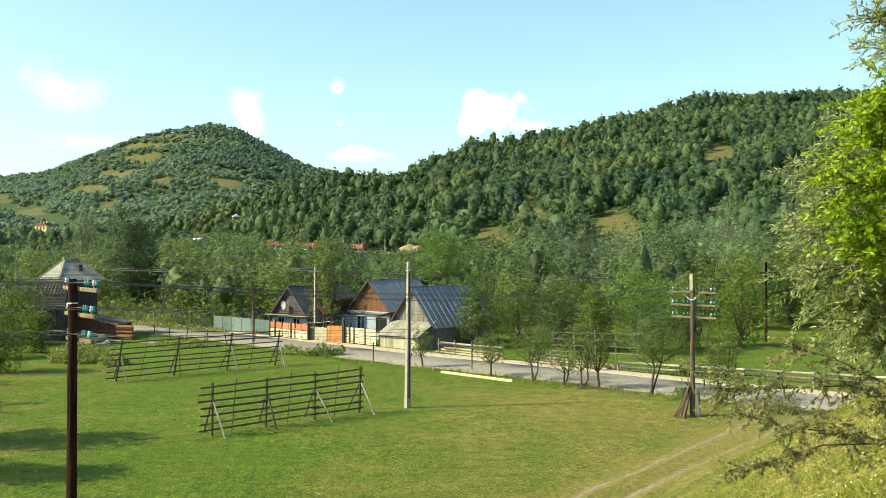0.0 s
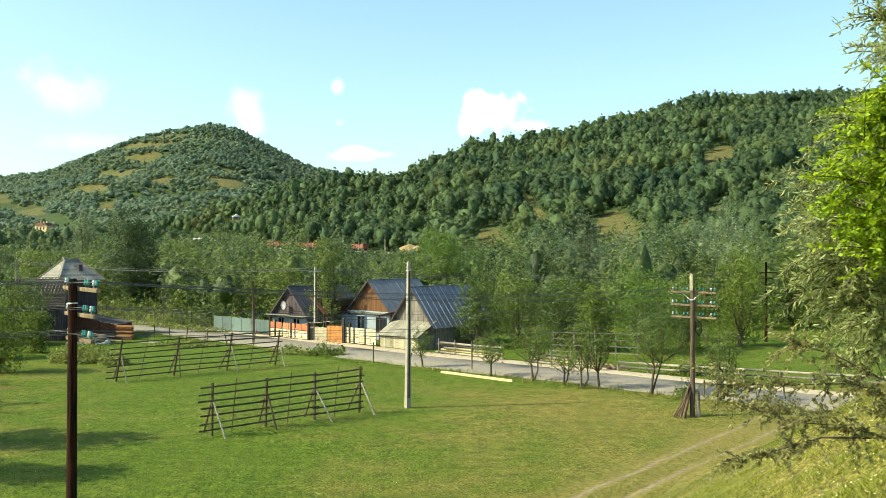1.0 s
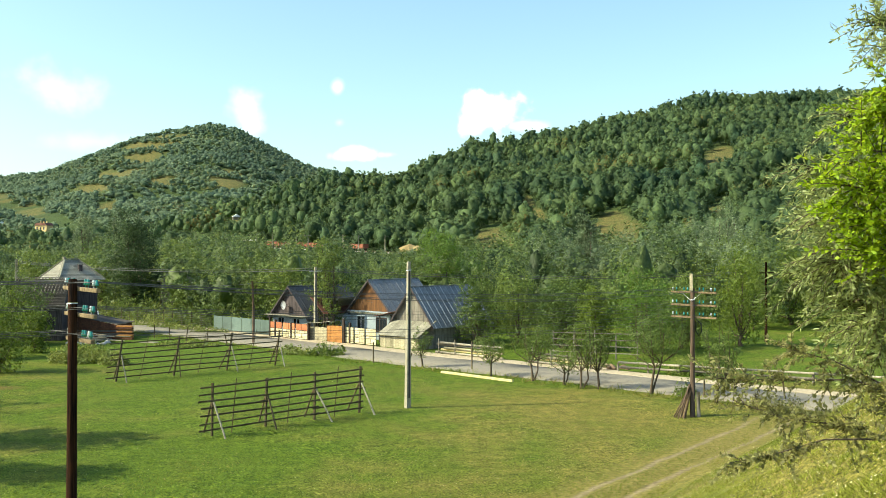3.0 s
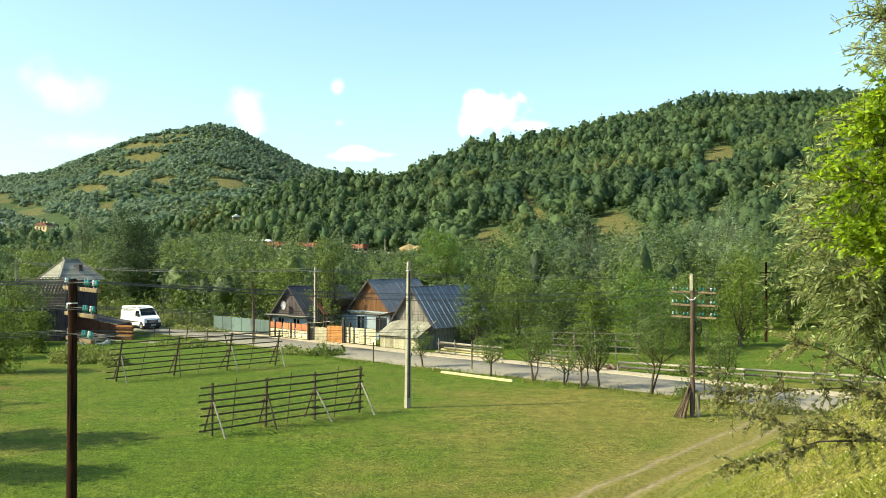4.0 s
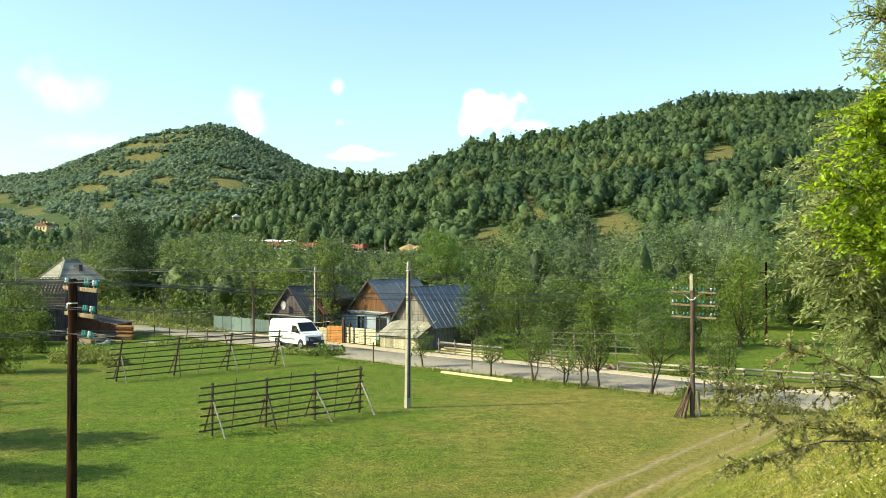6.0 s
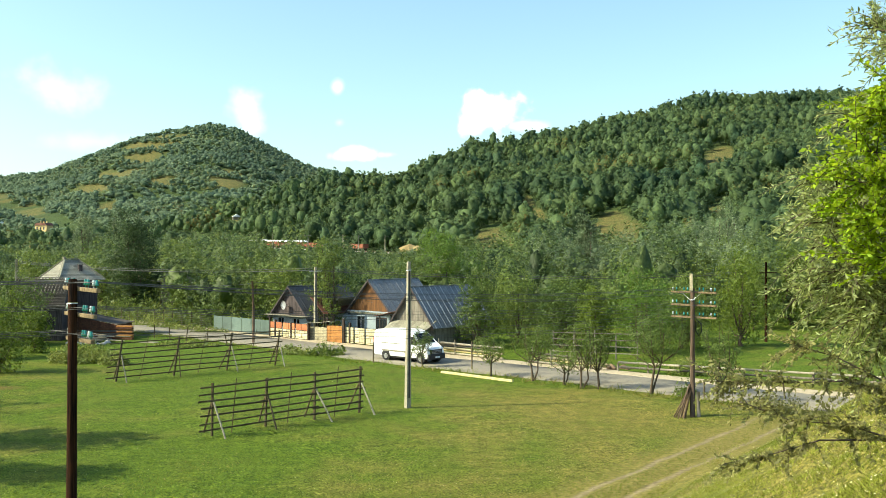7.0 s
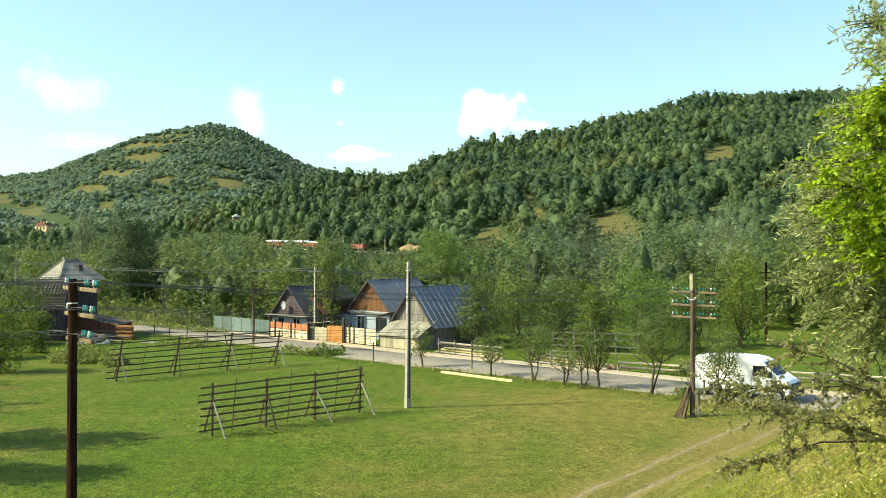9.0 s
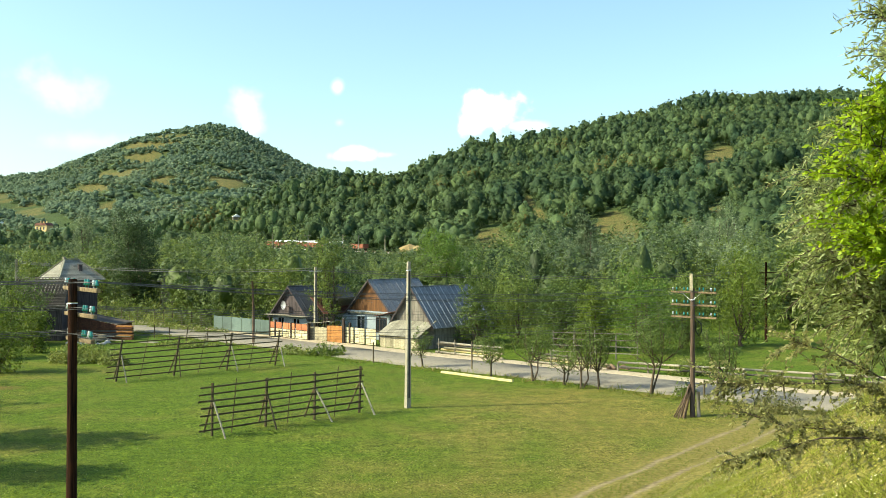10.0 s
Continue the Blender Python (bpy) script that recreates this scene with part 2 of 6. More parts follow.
def glass_material(name, tint, rough=0.05):
    m = bpy.data.materials.new(name)
    m.use_nodes = True
    b = m.node_tree.nodes["Principled BSDF"]
    b.inputs["Base Color"].default_value = (*tint, 1)
    b.inputs["Roughness"].default_value = rough
    b.inputs["Specular IOR Level"].default_value = 0.8
    return m


GLASS = glass_material("dark_window_glass", (0.02, 0.026, 0.03))
INSULATOR = glass_material("green_insulator_glass", (0.02, 0.19, 0.15), 0.10)
PORCELAIN = glass_material("white_porcelain", (0.42, 0.46, 0.44), 0.2)
HEADLAMP = glass_material("clear_lamp_glass", (0.55, 0.57, 0.60), 0.1)


def ground_material():
    """Meadow grass with dry patches, two bare wheel ruts, and paler hay fields far off."""
    m = bpy.data.materials.new("meadow_ground")
    m.use_nodes = True
    nt = m.node_tree
    bs = nt.nodes["Principled BSDF"]
    pos = nt.nodes.new("ShaderNodeNewGeometry").outputs["Position"]
    fine, mid, big = noise_tex(nt, pos, 5.0, 6), noise_tex(nt, pos, 0.35, 4), noise_tex(nt, pos, 0.055, 3)
    green = ramp2(nt, fine, (0.040, 0.078, 0.008), (0.106, 0.152, 0.016), 0.3, 0.7)
    dry = ramp2(nt, fine, (0.128, 0.112, 0.026), (0.235, 0.190, 0.064), 0.3, 0.7)
    tuft = ramp2(nt, noise_tex(nt, pos, 13.0, 5), (0.30, 0.34, 0.30), (1.66, 1.60, 1.52), 0.37, 0.65)
    clump = ramp2(nt, noise_tex(nt, pos, 1.5, 5), (0.72, 0.76, 0.72), (1.30, 1.24, 1.22), 0.32, 0.68)
    sep = nt.nodes.new("ShaderNodeSeparateXYZ")
    nt.links.new(pos, sep.inputs[0])

    def calc(op, a, b=None, c=None):
        k = nt.nodes.new("ShaderNodeMath")
        k.operation = op
        for i, v in enumerate((a, b, c)):
            if v is None:
                continue
            if hasattr(v, "links"):
                nt.links.new(v, k.inputs[i])
            else:
                k.inputs[i].default_value = v
        return k.outputs[0]

    def smooth(v, lo, hi):
        r = nt.nodes.new("ShaderNodeMapRange")
        r.interpolation_type = "SMOOTHSTEP"
        r.inputs["From Min"].default_value, r.inputs["From Max"].default_value = lo, hi
        nt.links.new(v, r.inputs["Value"])
        return r.outputs[0]

    # drier towards the east side of the meadow
    east = calc("MULTIPLY", smooth(sep.outputs["X"], -14, 12), smooth(sep.outputs["Y"], 64, 57))
    f = calc("ADD", calc("MULTIPLY", mid, 0.6), calc("MULTIPLY", big, 0.7))
    f = calc("ADD", f, calc("MULTIPLY", east, 0.27))
    col = mixc(nt, calc("MULTIPLY", smooth(f, 0.60, 1.02), 0.8), green, dry)
    # hay fields on the hills
    hay = ramp2(nt, mid, (0.072, 0.090, 0.028), (0.150, 0.122, 0.050), 0.3, 0.7)
    use = nt.nodes.new("ShaderNodeAttribute")
    use.attribute_name = "hay"
    floor = ramp2(nt, fine, (0.032, 0.055, 0.020), (0.075, 0.105, 0.038), 0.3, 0.7)
    col = mixc(nt, smooth(sep.outputs["Y"], 130, 200), col, mixc(nt, use.outputs["Fac"], floor, hay))
    col = mixc(nt, 1.0, mixc(nt, 1.0, col, tuft, "MULTIPLY"), clump, "MULTIPLY")
    # wheel ruts of the farm track: line through (5.65, 33.5) along (0.60, 0.80)
    d = calc("ADD", calc("MULTIPLY", calc("SUBTRACT", sep.outputs["X"], 5.65), 0.80),
             calc("MULTIPLY", calc("SUBTRACT", sep.outputs["Y"], 33.5), -0.60))
    d = calc("ADD", d, calc("MULTIPLY", calc("SUBTRACT", mid, 0.5), 0.8))
    rut = calc("ABSOLUTE", calc("SUBTRACT", calc("ABSOLUTE", d), 0.82))
    rut = calc("ADD", rut, calc("MULTIPLY", calc("SUBTRACT", fine, 0.5), 0.5))
    mask = calc("MULTIPLY", smooth(rut, 0.27, 0.02), smooth(sep.outputs["Y"], 52, 46))
    mask = calc("MULTIPLY", mask, smooth(sep.outputs["Y"], 20, 26))
    soil = ramp2(nt, fine, (0.17, 0.13, 0.072), (0.31, 0.245, 0.15), 0.35, 0.65)
    col = mixc(nt, calc("MULTIPLY", mask, 0.85), col, soil)
    verge = calc("MULTIPLY", smooth(calc("ABSOLUTE", d), 2.8, 1.0), 0.8)
    verge = calc("MULTIPLY", verge, calc("MULTIPLY", smooth(sep.outputs["Y"], 52, 46), smooth(sep.outputs["Y"], 20, 26)))
    col = mixc(nt, calc("MULTIPLY", verge, calc("SUBTRACT", 1.0, mask)), col, dry)
    # a brown patch under the orchard
    px = calc("DIVIDE", calc("ADD", sep.outputs["X"], 31.5), 5.0)
    py = calc("DIVIDE", calc("SUBTRACT", sep.outputs["Y"], 60.0), 1.6)
    pr = calc("ADD", calc("SQRT", calc("ADD", calc("MULTIPLY", px, px), calc("MULTIPLY", py, py))), calc("MULTIPLY", mid, 0.8))
    col = mixc(nt, calc("MULTIPLY", smooth(pr, 1.5, 0.9), 0.8), col, (0.15, 0.095, 0.035, 1))
    nt.links.new(col, bs.inputs["Base Color"])
    bs.inputs["Roughness"].default_value = 0.95
    bs.inputs["Specular IOR Level"].default_value = 0.1
    bp = nt.nodes.new("ShaderNodeBump")
    bp.inputs["Strength"].default_value, bp.inputs["Distance"].default_value = 0.7, 0.08
    nt.links.new(fine, bp.inputs["Height"])
    nt.links.new(bp.outputs[0], bs.inputs["Normal"])
    return m


GROUND = ground_material()

# ---- mesh helpers ----


def mesh_data(name, V, F, mat, smooth=False, tint=None):
    """Mesh from an array of corners and an array of faces (all of one size)."""
    V, F = np.asarray(V, dtype=np.float32), np.asarray(F, dtype=np.int32)
    me = bpy.data.meshes.new(name)
    k = F.shape[1]
    me.vertices.add(len(V))
    me.vertices.foreach_set("co", V.ravel())
    me.loops.add(F.size)
    me.loops.foreach_set("vertex_index", F.ravel())
    me.polygons.add(len(F))
    me.polygons.foreach_set("loop_start", np.arange(0, F.size, k, dtype=np.int32))
    me.polygons.foreach_set("loop_total", np.full(len(F), k, dtype=np.int32))
    if smooth:
        me.polygons.foreach_set("use_smooth", np.ones(len(F), dtype=bool))
    me.materials.append(mat)
    if tint is not None:
        me.attributes.new("tint", "FLOAT", "FACE").data.foreach_set("value", np.asarray(tint, dtype=np.float32))
    me.update(calc_edges=True)
    me.validate()
    return me


def thing(name, m, label, category, group="", kind=""):
    """An Empty at the base of a thing that parents its parts."""
    ob = new(name)
    ob.matrix_basis = m
    ob.empty_display_size = 0.2
    return tagged(ob, label, category, group, kind)


def under(ob, parent, label=""):
    """Parents ob, where a parent is given."""
    if parent:
        ob.parent = parent
    return tagged(ob, label) if label else ob


def part(name, bm, mat, parent, label="", smooth=False):
    """Links a bmesh as one mesh object under a thing or a part."""
    me = bpy.data.meshes.new(name)
    bmesh.ops.recalc_face_normals(bm, faces=bm.faces)
    bm.to_mesh(me)
    bm.free()
    me.materials.append(mat)
    if smooth:
        for p in me.polygons:
            p.use_smooth = True
    return under(new(name, me), parent, label)


def box_bm(x0, x1, y0, y1, z0, z1, bevel=0.0, bm=None):
    bm = bm or bmesh.new()
    vs = [bm.verts.new((x, y, z)) for z in (z0, z1) for y in (y0, y1) for x in (x0, x1)]
    fs = [bm.faces.new([vs[i] for i in q]) for q in ((0, 2, 3, 1), (4, 5, 7, 6), (0, 1, 5, 4), (1, 3, 7, 5), (3, 2, 6, 7), (2, 0, 4, 6))]
    if bevel:
        bmesh.ops.bevel(bm, geom=list({e for f in fs for e in f.edges}), offset=bevel, segments=1, affect="EDGES", profile=0.5)
    return bm


def box(name, x0, x1, y0, y1, z0, z1, mat, parent, label="", bevel=0.01):
    return part(name, box_bm(x0, x1, y0, y1, z0, z1, bevel), mat, parent, label)


def beam(name, p0, p1, w, h, mat, parent, label="", bevel=0.008):
    """A squared timber from p0 to p1, w wide and h high."""
    p0, p1 = Vector(p0), Vector(p1)
    ln = (p1 - p0).length
    bm = box_bm(0, ln, -w / 2, w / 2, -h / 2, h / 2, min(bevel, w / 4, h / 4))
    rot = (p1 - p0).to_track_quat("X", "Z").to_matrix().to_4x4()
    bmesh.ops.transform(bm, matrix=Matrix.Translation(p0) @ rot, verts=bm.verts)
    return part(name, bm, mat, parent, label)


def tube_arrays(pts, radii, sides=6):
    pts = [Vector(p) for p in pts]
    V, F = [], []
    for i, p in enumerate(pts):
        d = (pts[min(i + 1, len(pts) - 1)] - pts[max(i - 1, 0)]).normalized()
        a = d.cross(Vector((0.3, 0.9, 0.2)) if abs(d.z) > 0.8 else Vector((0, 0, 1))).normalized()
        b = d.cross(a)
        for k in range(sides):
            t = 2 * math.pi * k / sides
            V.append(p + (a * math.cos(t) + b * math.sin(t)) * radii[i])
    for i in range(len(pts) - 1):
        for k in range(sides):
            j = (k + 1) % sides
            F.append((i * sides + k, i * sides + j, (i + 1) * sides + j, (i + 1) * sides + k))
    return [tuple(v) for v in V], F


def tube(name, pts, radii, mat, parent, label="", sides=6, caps=True):
    V, F = tube_arrays(pts, radii, sides)
    if caps:
        F = F + [tuple(range(sides)), tuple(range(len(V) - 1, len(V) - sides - 1, -1))]
    me = bpy.data.meshes.new(name)
    me.from_pydata(V, [], F)
    me.materials.append(mat)
    for p in me.polygons:
        p.use_smooth = len(p.vertices) == 4
    ob = new(name, me)
    return under(ob, parent, label) if parent else ob


def joined_tubes(name, runs, mat, parent, label="", sides=5):
    V, F = [], []
    for pts, radii in runs:
        v, f = tube_arrays(pts, radii, sides)
        F += [tuple(i + len(V) for i in q) for q in f]
        V += v
    ob = new(name, mesh_data(name, V, F, mat, True))
    return under(ob, parent, label) if parent else ob


def unit(a):
    return a / np.maximum(np.linalg.norm(a, axis=1, keepdims=True), 1e-9)


def leaf_quads(C, N, W, L, rng, T=None):
    """Pointed four-cornered leaves at C facing N, half width W and half length L, along T or any way."""
    n = len(C)
    if T is None:
        T = rng.normal(size=(n, 3))
    T = unit(T - N * np.sum(T * N, axis=1, keepdims=True))
    B = np.cross(N, T)
    W, L = np.broadcast_to(W, (n,))[:, None], np.broadcast_to(L, (n,))[:, None]
    fold = N * W * 0.35
    V = np.stack([C - T * L, C + B * W + fold, C + T * L, C - B * W + fold], axis=1).reshape(-1, 3)
    return V, np.arange(4 * n).reshape(n, 4)


def leaf_tris(C, N, S, T):
    """Three-cornered leaf tufts at C facing N, of size S, along T."""
    T = unit(T - N * np.sum(T * N, axis=1, keepdims=True))
    B, S = np.cross(N, T), np.asarray(S)[:, None]
    V = np.stack([C - T * S * 0.8 - B * S * 0.75, C - T * S * 0.6 + B * S * 0.85, C + T * S], axis=1).reshape(-1, 3)
    return V, np.arange(len(V)).reshape(-1, 3)


def crown_leaves(rng, lobes, n, size):
    """Leaves in sprays over the lobes of a crown: centres, normals."""
    spots = max(24, n // 30)
    vol = np.array([l[3] * l[4] for l in lobes])
    Lb = np.array(lobes)[rng.choice(len(lobes), size=spots, p=vol / vol.sum())]
    D = unit(rng.normal(size=(spots, 3)) + np.array([0, 0, 0.15]))
    S = Lb[:, :3] + D * Lb[:, 3:6] * (0.60 + 0.50 * rng.random((spots, 1)))
    pick = rng.integers(0, spots, n)
    U = unit(rng.normal(size=(n, 3)))
    reach = (0.22 * Lb[:, 3:4] + size)[pick]
    C = S[pick] + U * reach * (0.55 + 0.6 * rng.random((n, 1))) * np.array([1, 1, 0.8])
    N = unit(0.9 * U + 0.55 * D[pick] + 0.4 * rng.normal(size=(n, 3)) + np.array([0, 0, 0.15]))
    return C, N


def lobes_for(rng, h, w, base=0.3, count=9, lean=0.0, pointed=0.0):
    """Lobes (x, y, z, rx, ry, rz) of a crown of height h and width w on a trunk."""
    out = []
    for i in range(count):
        s = (i + 0.5) / count
        z = h * (base + (0.93 - base) * s)
        env = math.sin(math.pi * (0.16 + 0.74 * s)) ** 0.7 * (1 - pointed * s)
        a, r = i * 2.4 + rng.random() * 0.8, w * 0.5 * env * (0.30 + 0.32 * rng.random())
        k = w * (0.20 + 0.13 * rng.random()) * (0.6 + 0.4 * env)
        out.append((r * math.cos(a) + lean * s, r * math.sin(a), z, k * 1.1, k * 1.1, k * (0.95 + 0.5 * rng.random())))
    out.append((lean * 0.5, 0, h * (base + 0.42 * (1 - base)), w * 0.26 * (1 - 0.3 * pointed), w * 0.26 * (1 - 0.3 * pointed), h * (1 - base) * 0.38))
    return out

# ---- the lie of the land ----
TRACK_FROM, TRACK_ALONG = Vector((-34.8, 430.0)), Vector((-0.55, 0.83)).normalized()


def sstep(v, lo, hi):
    t = np.clip((v - lo) / (hi - lo), 0, 1)
    return t * t * (3 - 2 * t)


def wave(X, Y, s, seed):
    """Gentle rolling, about -1 to 1."""
    r = np.random.RandomState(seed)
    out = np.zeros_like(X)
    for k in range(5):
        a, p, q = r.rand() * 6.28, r.rand() * 6.28, s * (0.6 + 0.9 * r.rand())
        out = out + np.sin((X * math.cos(a) + Y * math.sin(a)) / q * 6.28 + p)
    return out / 3


def hill_height(b, Y, ridge_b, ridge_v, near, far, trees, power):
    """A hillside rising from the distance near to its ridge at the distance far, ridge heights by bearing."""
    v = np.interp(b, ridge_b, ridge_v)
    top = 8.8 + v * far - trees
    s = (Y - near) / (far - near)
    up = 8.5 + (top - 8.5) * np.clip(s, 0, 1) ** power
    return np.where(s > 1, top - (Y - far) * 0.25, np.where(s < 0, -50, up))


def height(X, Y):
    """Ground level at (X, Y)."""
    X, Y = np.asarray(X, float), np.asarray(Y, float)
    Yc = np.maximum(Y, 1.0)
    b = np.clip(X / Yc, -1.2, 1.2)
    ahead = sstep(Y, 60, 200)
    # railway bank on which the camera stands
    d = (X - 8.1) * 0.843 - (Y - 33.5) * 0.538
    z = np.clip(d * 0.65, 0, 7.2) * (1 - sstep(Y, 34, 47))
    z = z * (1 - 0.08 * sstep(d, 1, 6) * (0.5 + 0.5 * np.sin(X * 1.3 + Y)))
    z = z + 0.10 * wave(X, Y, 14, 3) * sstep(Y, 20, 34) * (1 - sstep(Y, 52, 60))
    # terrace of the far railway
    e = (X + 34.8) * TRACK_ALONG.y - (Y - 430) * TRACK_ALONG.x
    along = (X + 34.8) * TRACK_ALONG.x + (Y - 430) * TRACK_ALONG.y
    z = z + ahead * sstep(e, -26, -7) * (7.3 + 0.018 * np.clip(along, -60, 400))
    roll = wave(X, Y, 190, 5)
    # wooded hill to the east, and the cone-shaped hill to the west behind it
    east = hill_height(b, Y, (-0.60, -0.35, -0.29, -0.20, -0.157, -0.11, -0.05, -0.026, 0.027, 0.087, 0.158, 0.26, 0.37, 0.47, 1.0),
                       (0.0, 0.020, 0.033, 0.060, 0.073, 0.080, 0.083, 0.096, 0.113, 0.121, 0.137, 0.160, 0.167, 0.172, 0.17),
                       np.interp(b, (-0.5, -0.3, 0.0, 0.3, 0.5), (640, 600, 440, 320, 270)),
                       np.interp(b, (-0.4, -0.1, 0.1, 0.27, 0.47), (800, 690, 800, 950, 1050)), 11, 1.05)
    west = hill_height(b, Y, (-1.1, -0.60, -0.466, -0.42, -0.395, -0.33, -0.288, -0.246, -0.217, -0.187, -0.145, -0.11, -0.05, 0.1),
                       (0.04, 0.063, 0.074, 0.081, 0.092, 0.116, 0.126, 0.133, 0.128, 0.110, 0.088, 0.080, 0.068, 0.02),
                       760.0, 1750.0, 3, 1.15)
    z = np.maximum(z, east + 3 * roll * sstep(east, 15, 40))
    z = np.maximum(z, west + 5 * roll * sstep(west, 20, 60))
    return np.where(Y > 60, z, np.maximum(z, 0))


# clearings: x, y, half width, half depth
CLEARINGS = [(-141, 642, 8, 32), (-350, 840, 12, 80), (-494, 1619, 57, 123), (-462, 1476, 31, 40), (-442, 1377, 27, 69), (-469, 1308, 43, 134),
             (-359, 1209, 18, 51), (-274, 1208, 27, 86),
             (-379, 1069, 14, 63), (-500, 1160, 14, 110), (-638, 1380, 18, 130), (-484, 1095, 10, 91), (68, 378, 12, 78), (21, 421, 8, 48), (46, 472, 6, 38), (45, 506, 5, 40), (163, 560, 12, 80), (110, 386, 5, 36), (28, 401, 5, 40)]


def in_clearing(X, Y):
    out = np.zeros(len(X), bool)
    for cx, cy, rx, ry in CLEARINGS:
        out |= ((X - cx * Y / cy) / rx) ** 2 + ((Y - cy) / ry) ** 2 < 1 + 0.15 * np.sin(X * 0.11) + 0.15 * np.sin(Y * 0.07)
    return out


def make_ground():
    s = np.linspace(-1, 1, 261)
    gx = np.sinh(s * 6.2) / math.sinh(6.2) * 4200
    t = np.linspace(0, 1, 300)
    gy = np.concatenate([np.linspace(-2500, -40, 14), -40 + (np.sinh(t * 4.6) / math.sinh(4.6)) * 4400])
    X, Y = np.meshgrid(gx, gy)
    Z = height(X, Y)
    nx, ny = len(gx), len(gy)
    i = np.arange(nx * ny).reshape(ny, nx)
    F = np.stack([i[:-1, :-1], i[:-1, 1:], i[1:, 1:], i[1:, :-1]], axis=-1).reshape(-1, 4)
    me = mesh_data("ground", np.stack([X, Y, Z], axis=-1).reshape(-1, 3), F, GROUND, True)
    me.attributes.new("hay", "FLOAT", "POINT").data.foreach_set("value", in_clearing(X.ravel(), np.maximum(Y.ravel(), 1)).astype(np.float32))
    tagged(new("ground", me), "mown green meadow with dry patches and wooded hills behind", "ground", kind="structure")


make_ground()

ROAD = [(-140, 190), (-79, 147), (-35, 107.3), (-27.6, 100.2), (-17.2, 90.1), (-4.3, 76.9), (3.4, 70.3), (8.9, 65.5), (13.5, 61.2), (18.1, 57.0),
        (23.2, 53.2), (31, 49.4), (45, 46.8), (80, 47.4), (150, 59)]


def spline(pts, step=1.5):
    """Smooth line through the points."""
    out = []
    P = [Vector(p) for p in pts]
    for i in range(len(P) - 1):
        a, b, c, d = P[max(i - 1, 0)], P[i], P[i + 1], P[min(i + 2, len(P) - 1)]
        n = max(2, int((c - b).length / step))
        for k in range(n):
            t = k / n
            out.append(0.5 * ((2 * b) + (c - a) * t + (2 * a - 5 * b + 4 * c - d) * t * t + (3 * b - a - 3 * c + d) * t ** 3))
    return out + [P[-1]]


ROAD_LINE = spline(ROAD)


def strip(name, line, offsets, mat, label, category):
    """A strip along the line; offsets are (sideways, height) across it."""
    V, F = [], []
    k = len(offsets)
    for i, p in enumerate(line):
        d = (line[min(i + 1, len(line) - 1)] - line[max(i - 1, 0)]).normalized()
        n = Vector((-d.y, d.x))
        for j, (o, z) in enumerate(offsets):
            wob = 0.22 * math.sin(i * 1.7 + j) + 0.15 * math.sin(i * 0.61) if j in (0, k - 1) else 0
            q = p + n * (o + wob)
            V.append((q.x, q.y, z))
    for i in range(len(line) - 1):
        for j in range(k - 1):
            F.append((i * k + j, i * k + k + j, i * k + k + j + 1, i * k + j + 1))
    me = mesh_data(name, V, F, mat, True)
    return tagged(new(name, me), label, category, kind="structure")


strip("road", ROAD_LINE, [(-2.9, -0.05), (-2.75, 0.06), (0, 0.10), (2.75, 0.06), (2.9, -0.05)], ASPHALT, "worn grey asphalt country road", "road")
strip("road_shoulder", ROAD_LINE, [(2.2, -0.05), (2.5, 0.035), (4.0, 0.05), (4.8, 0.04), (5.2, -0.06)], GRAVEL, "pale gravel road shoulder before the fences", "shoulder")

# ---- woods ----


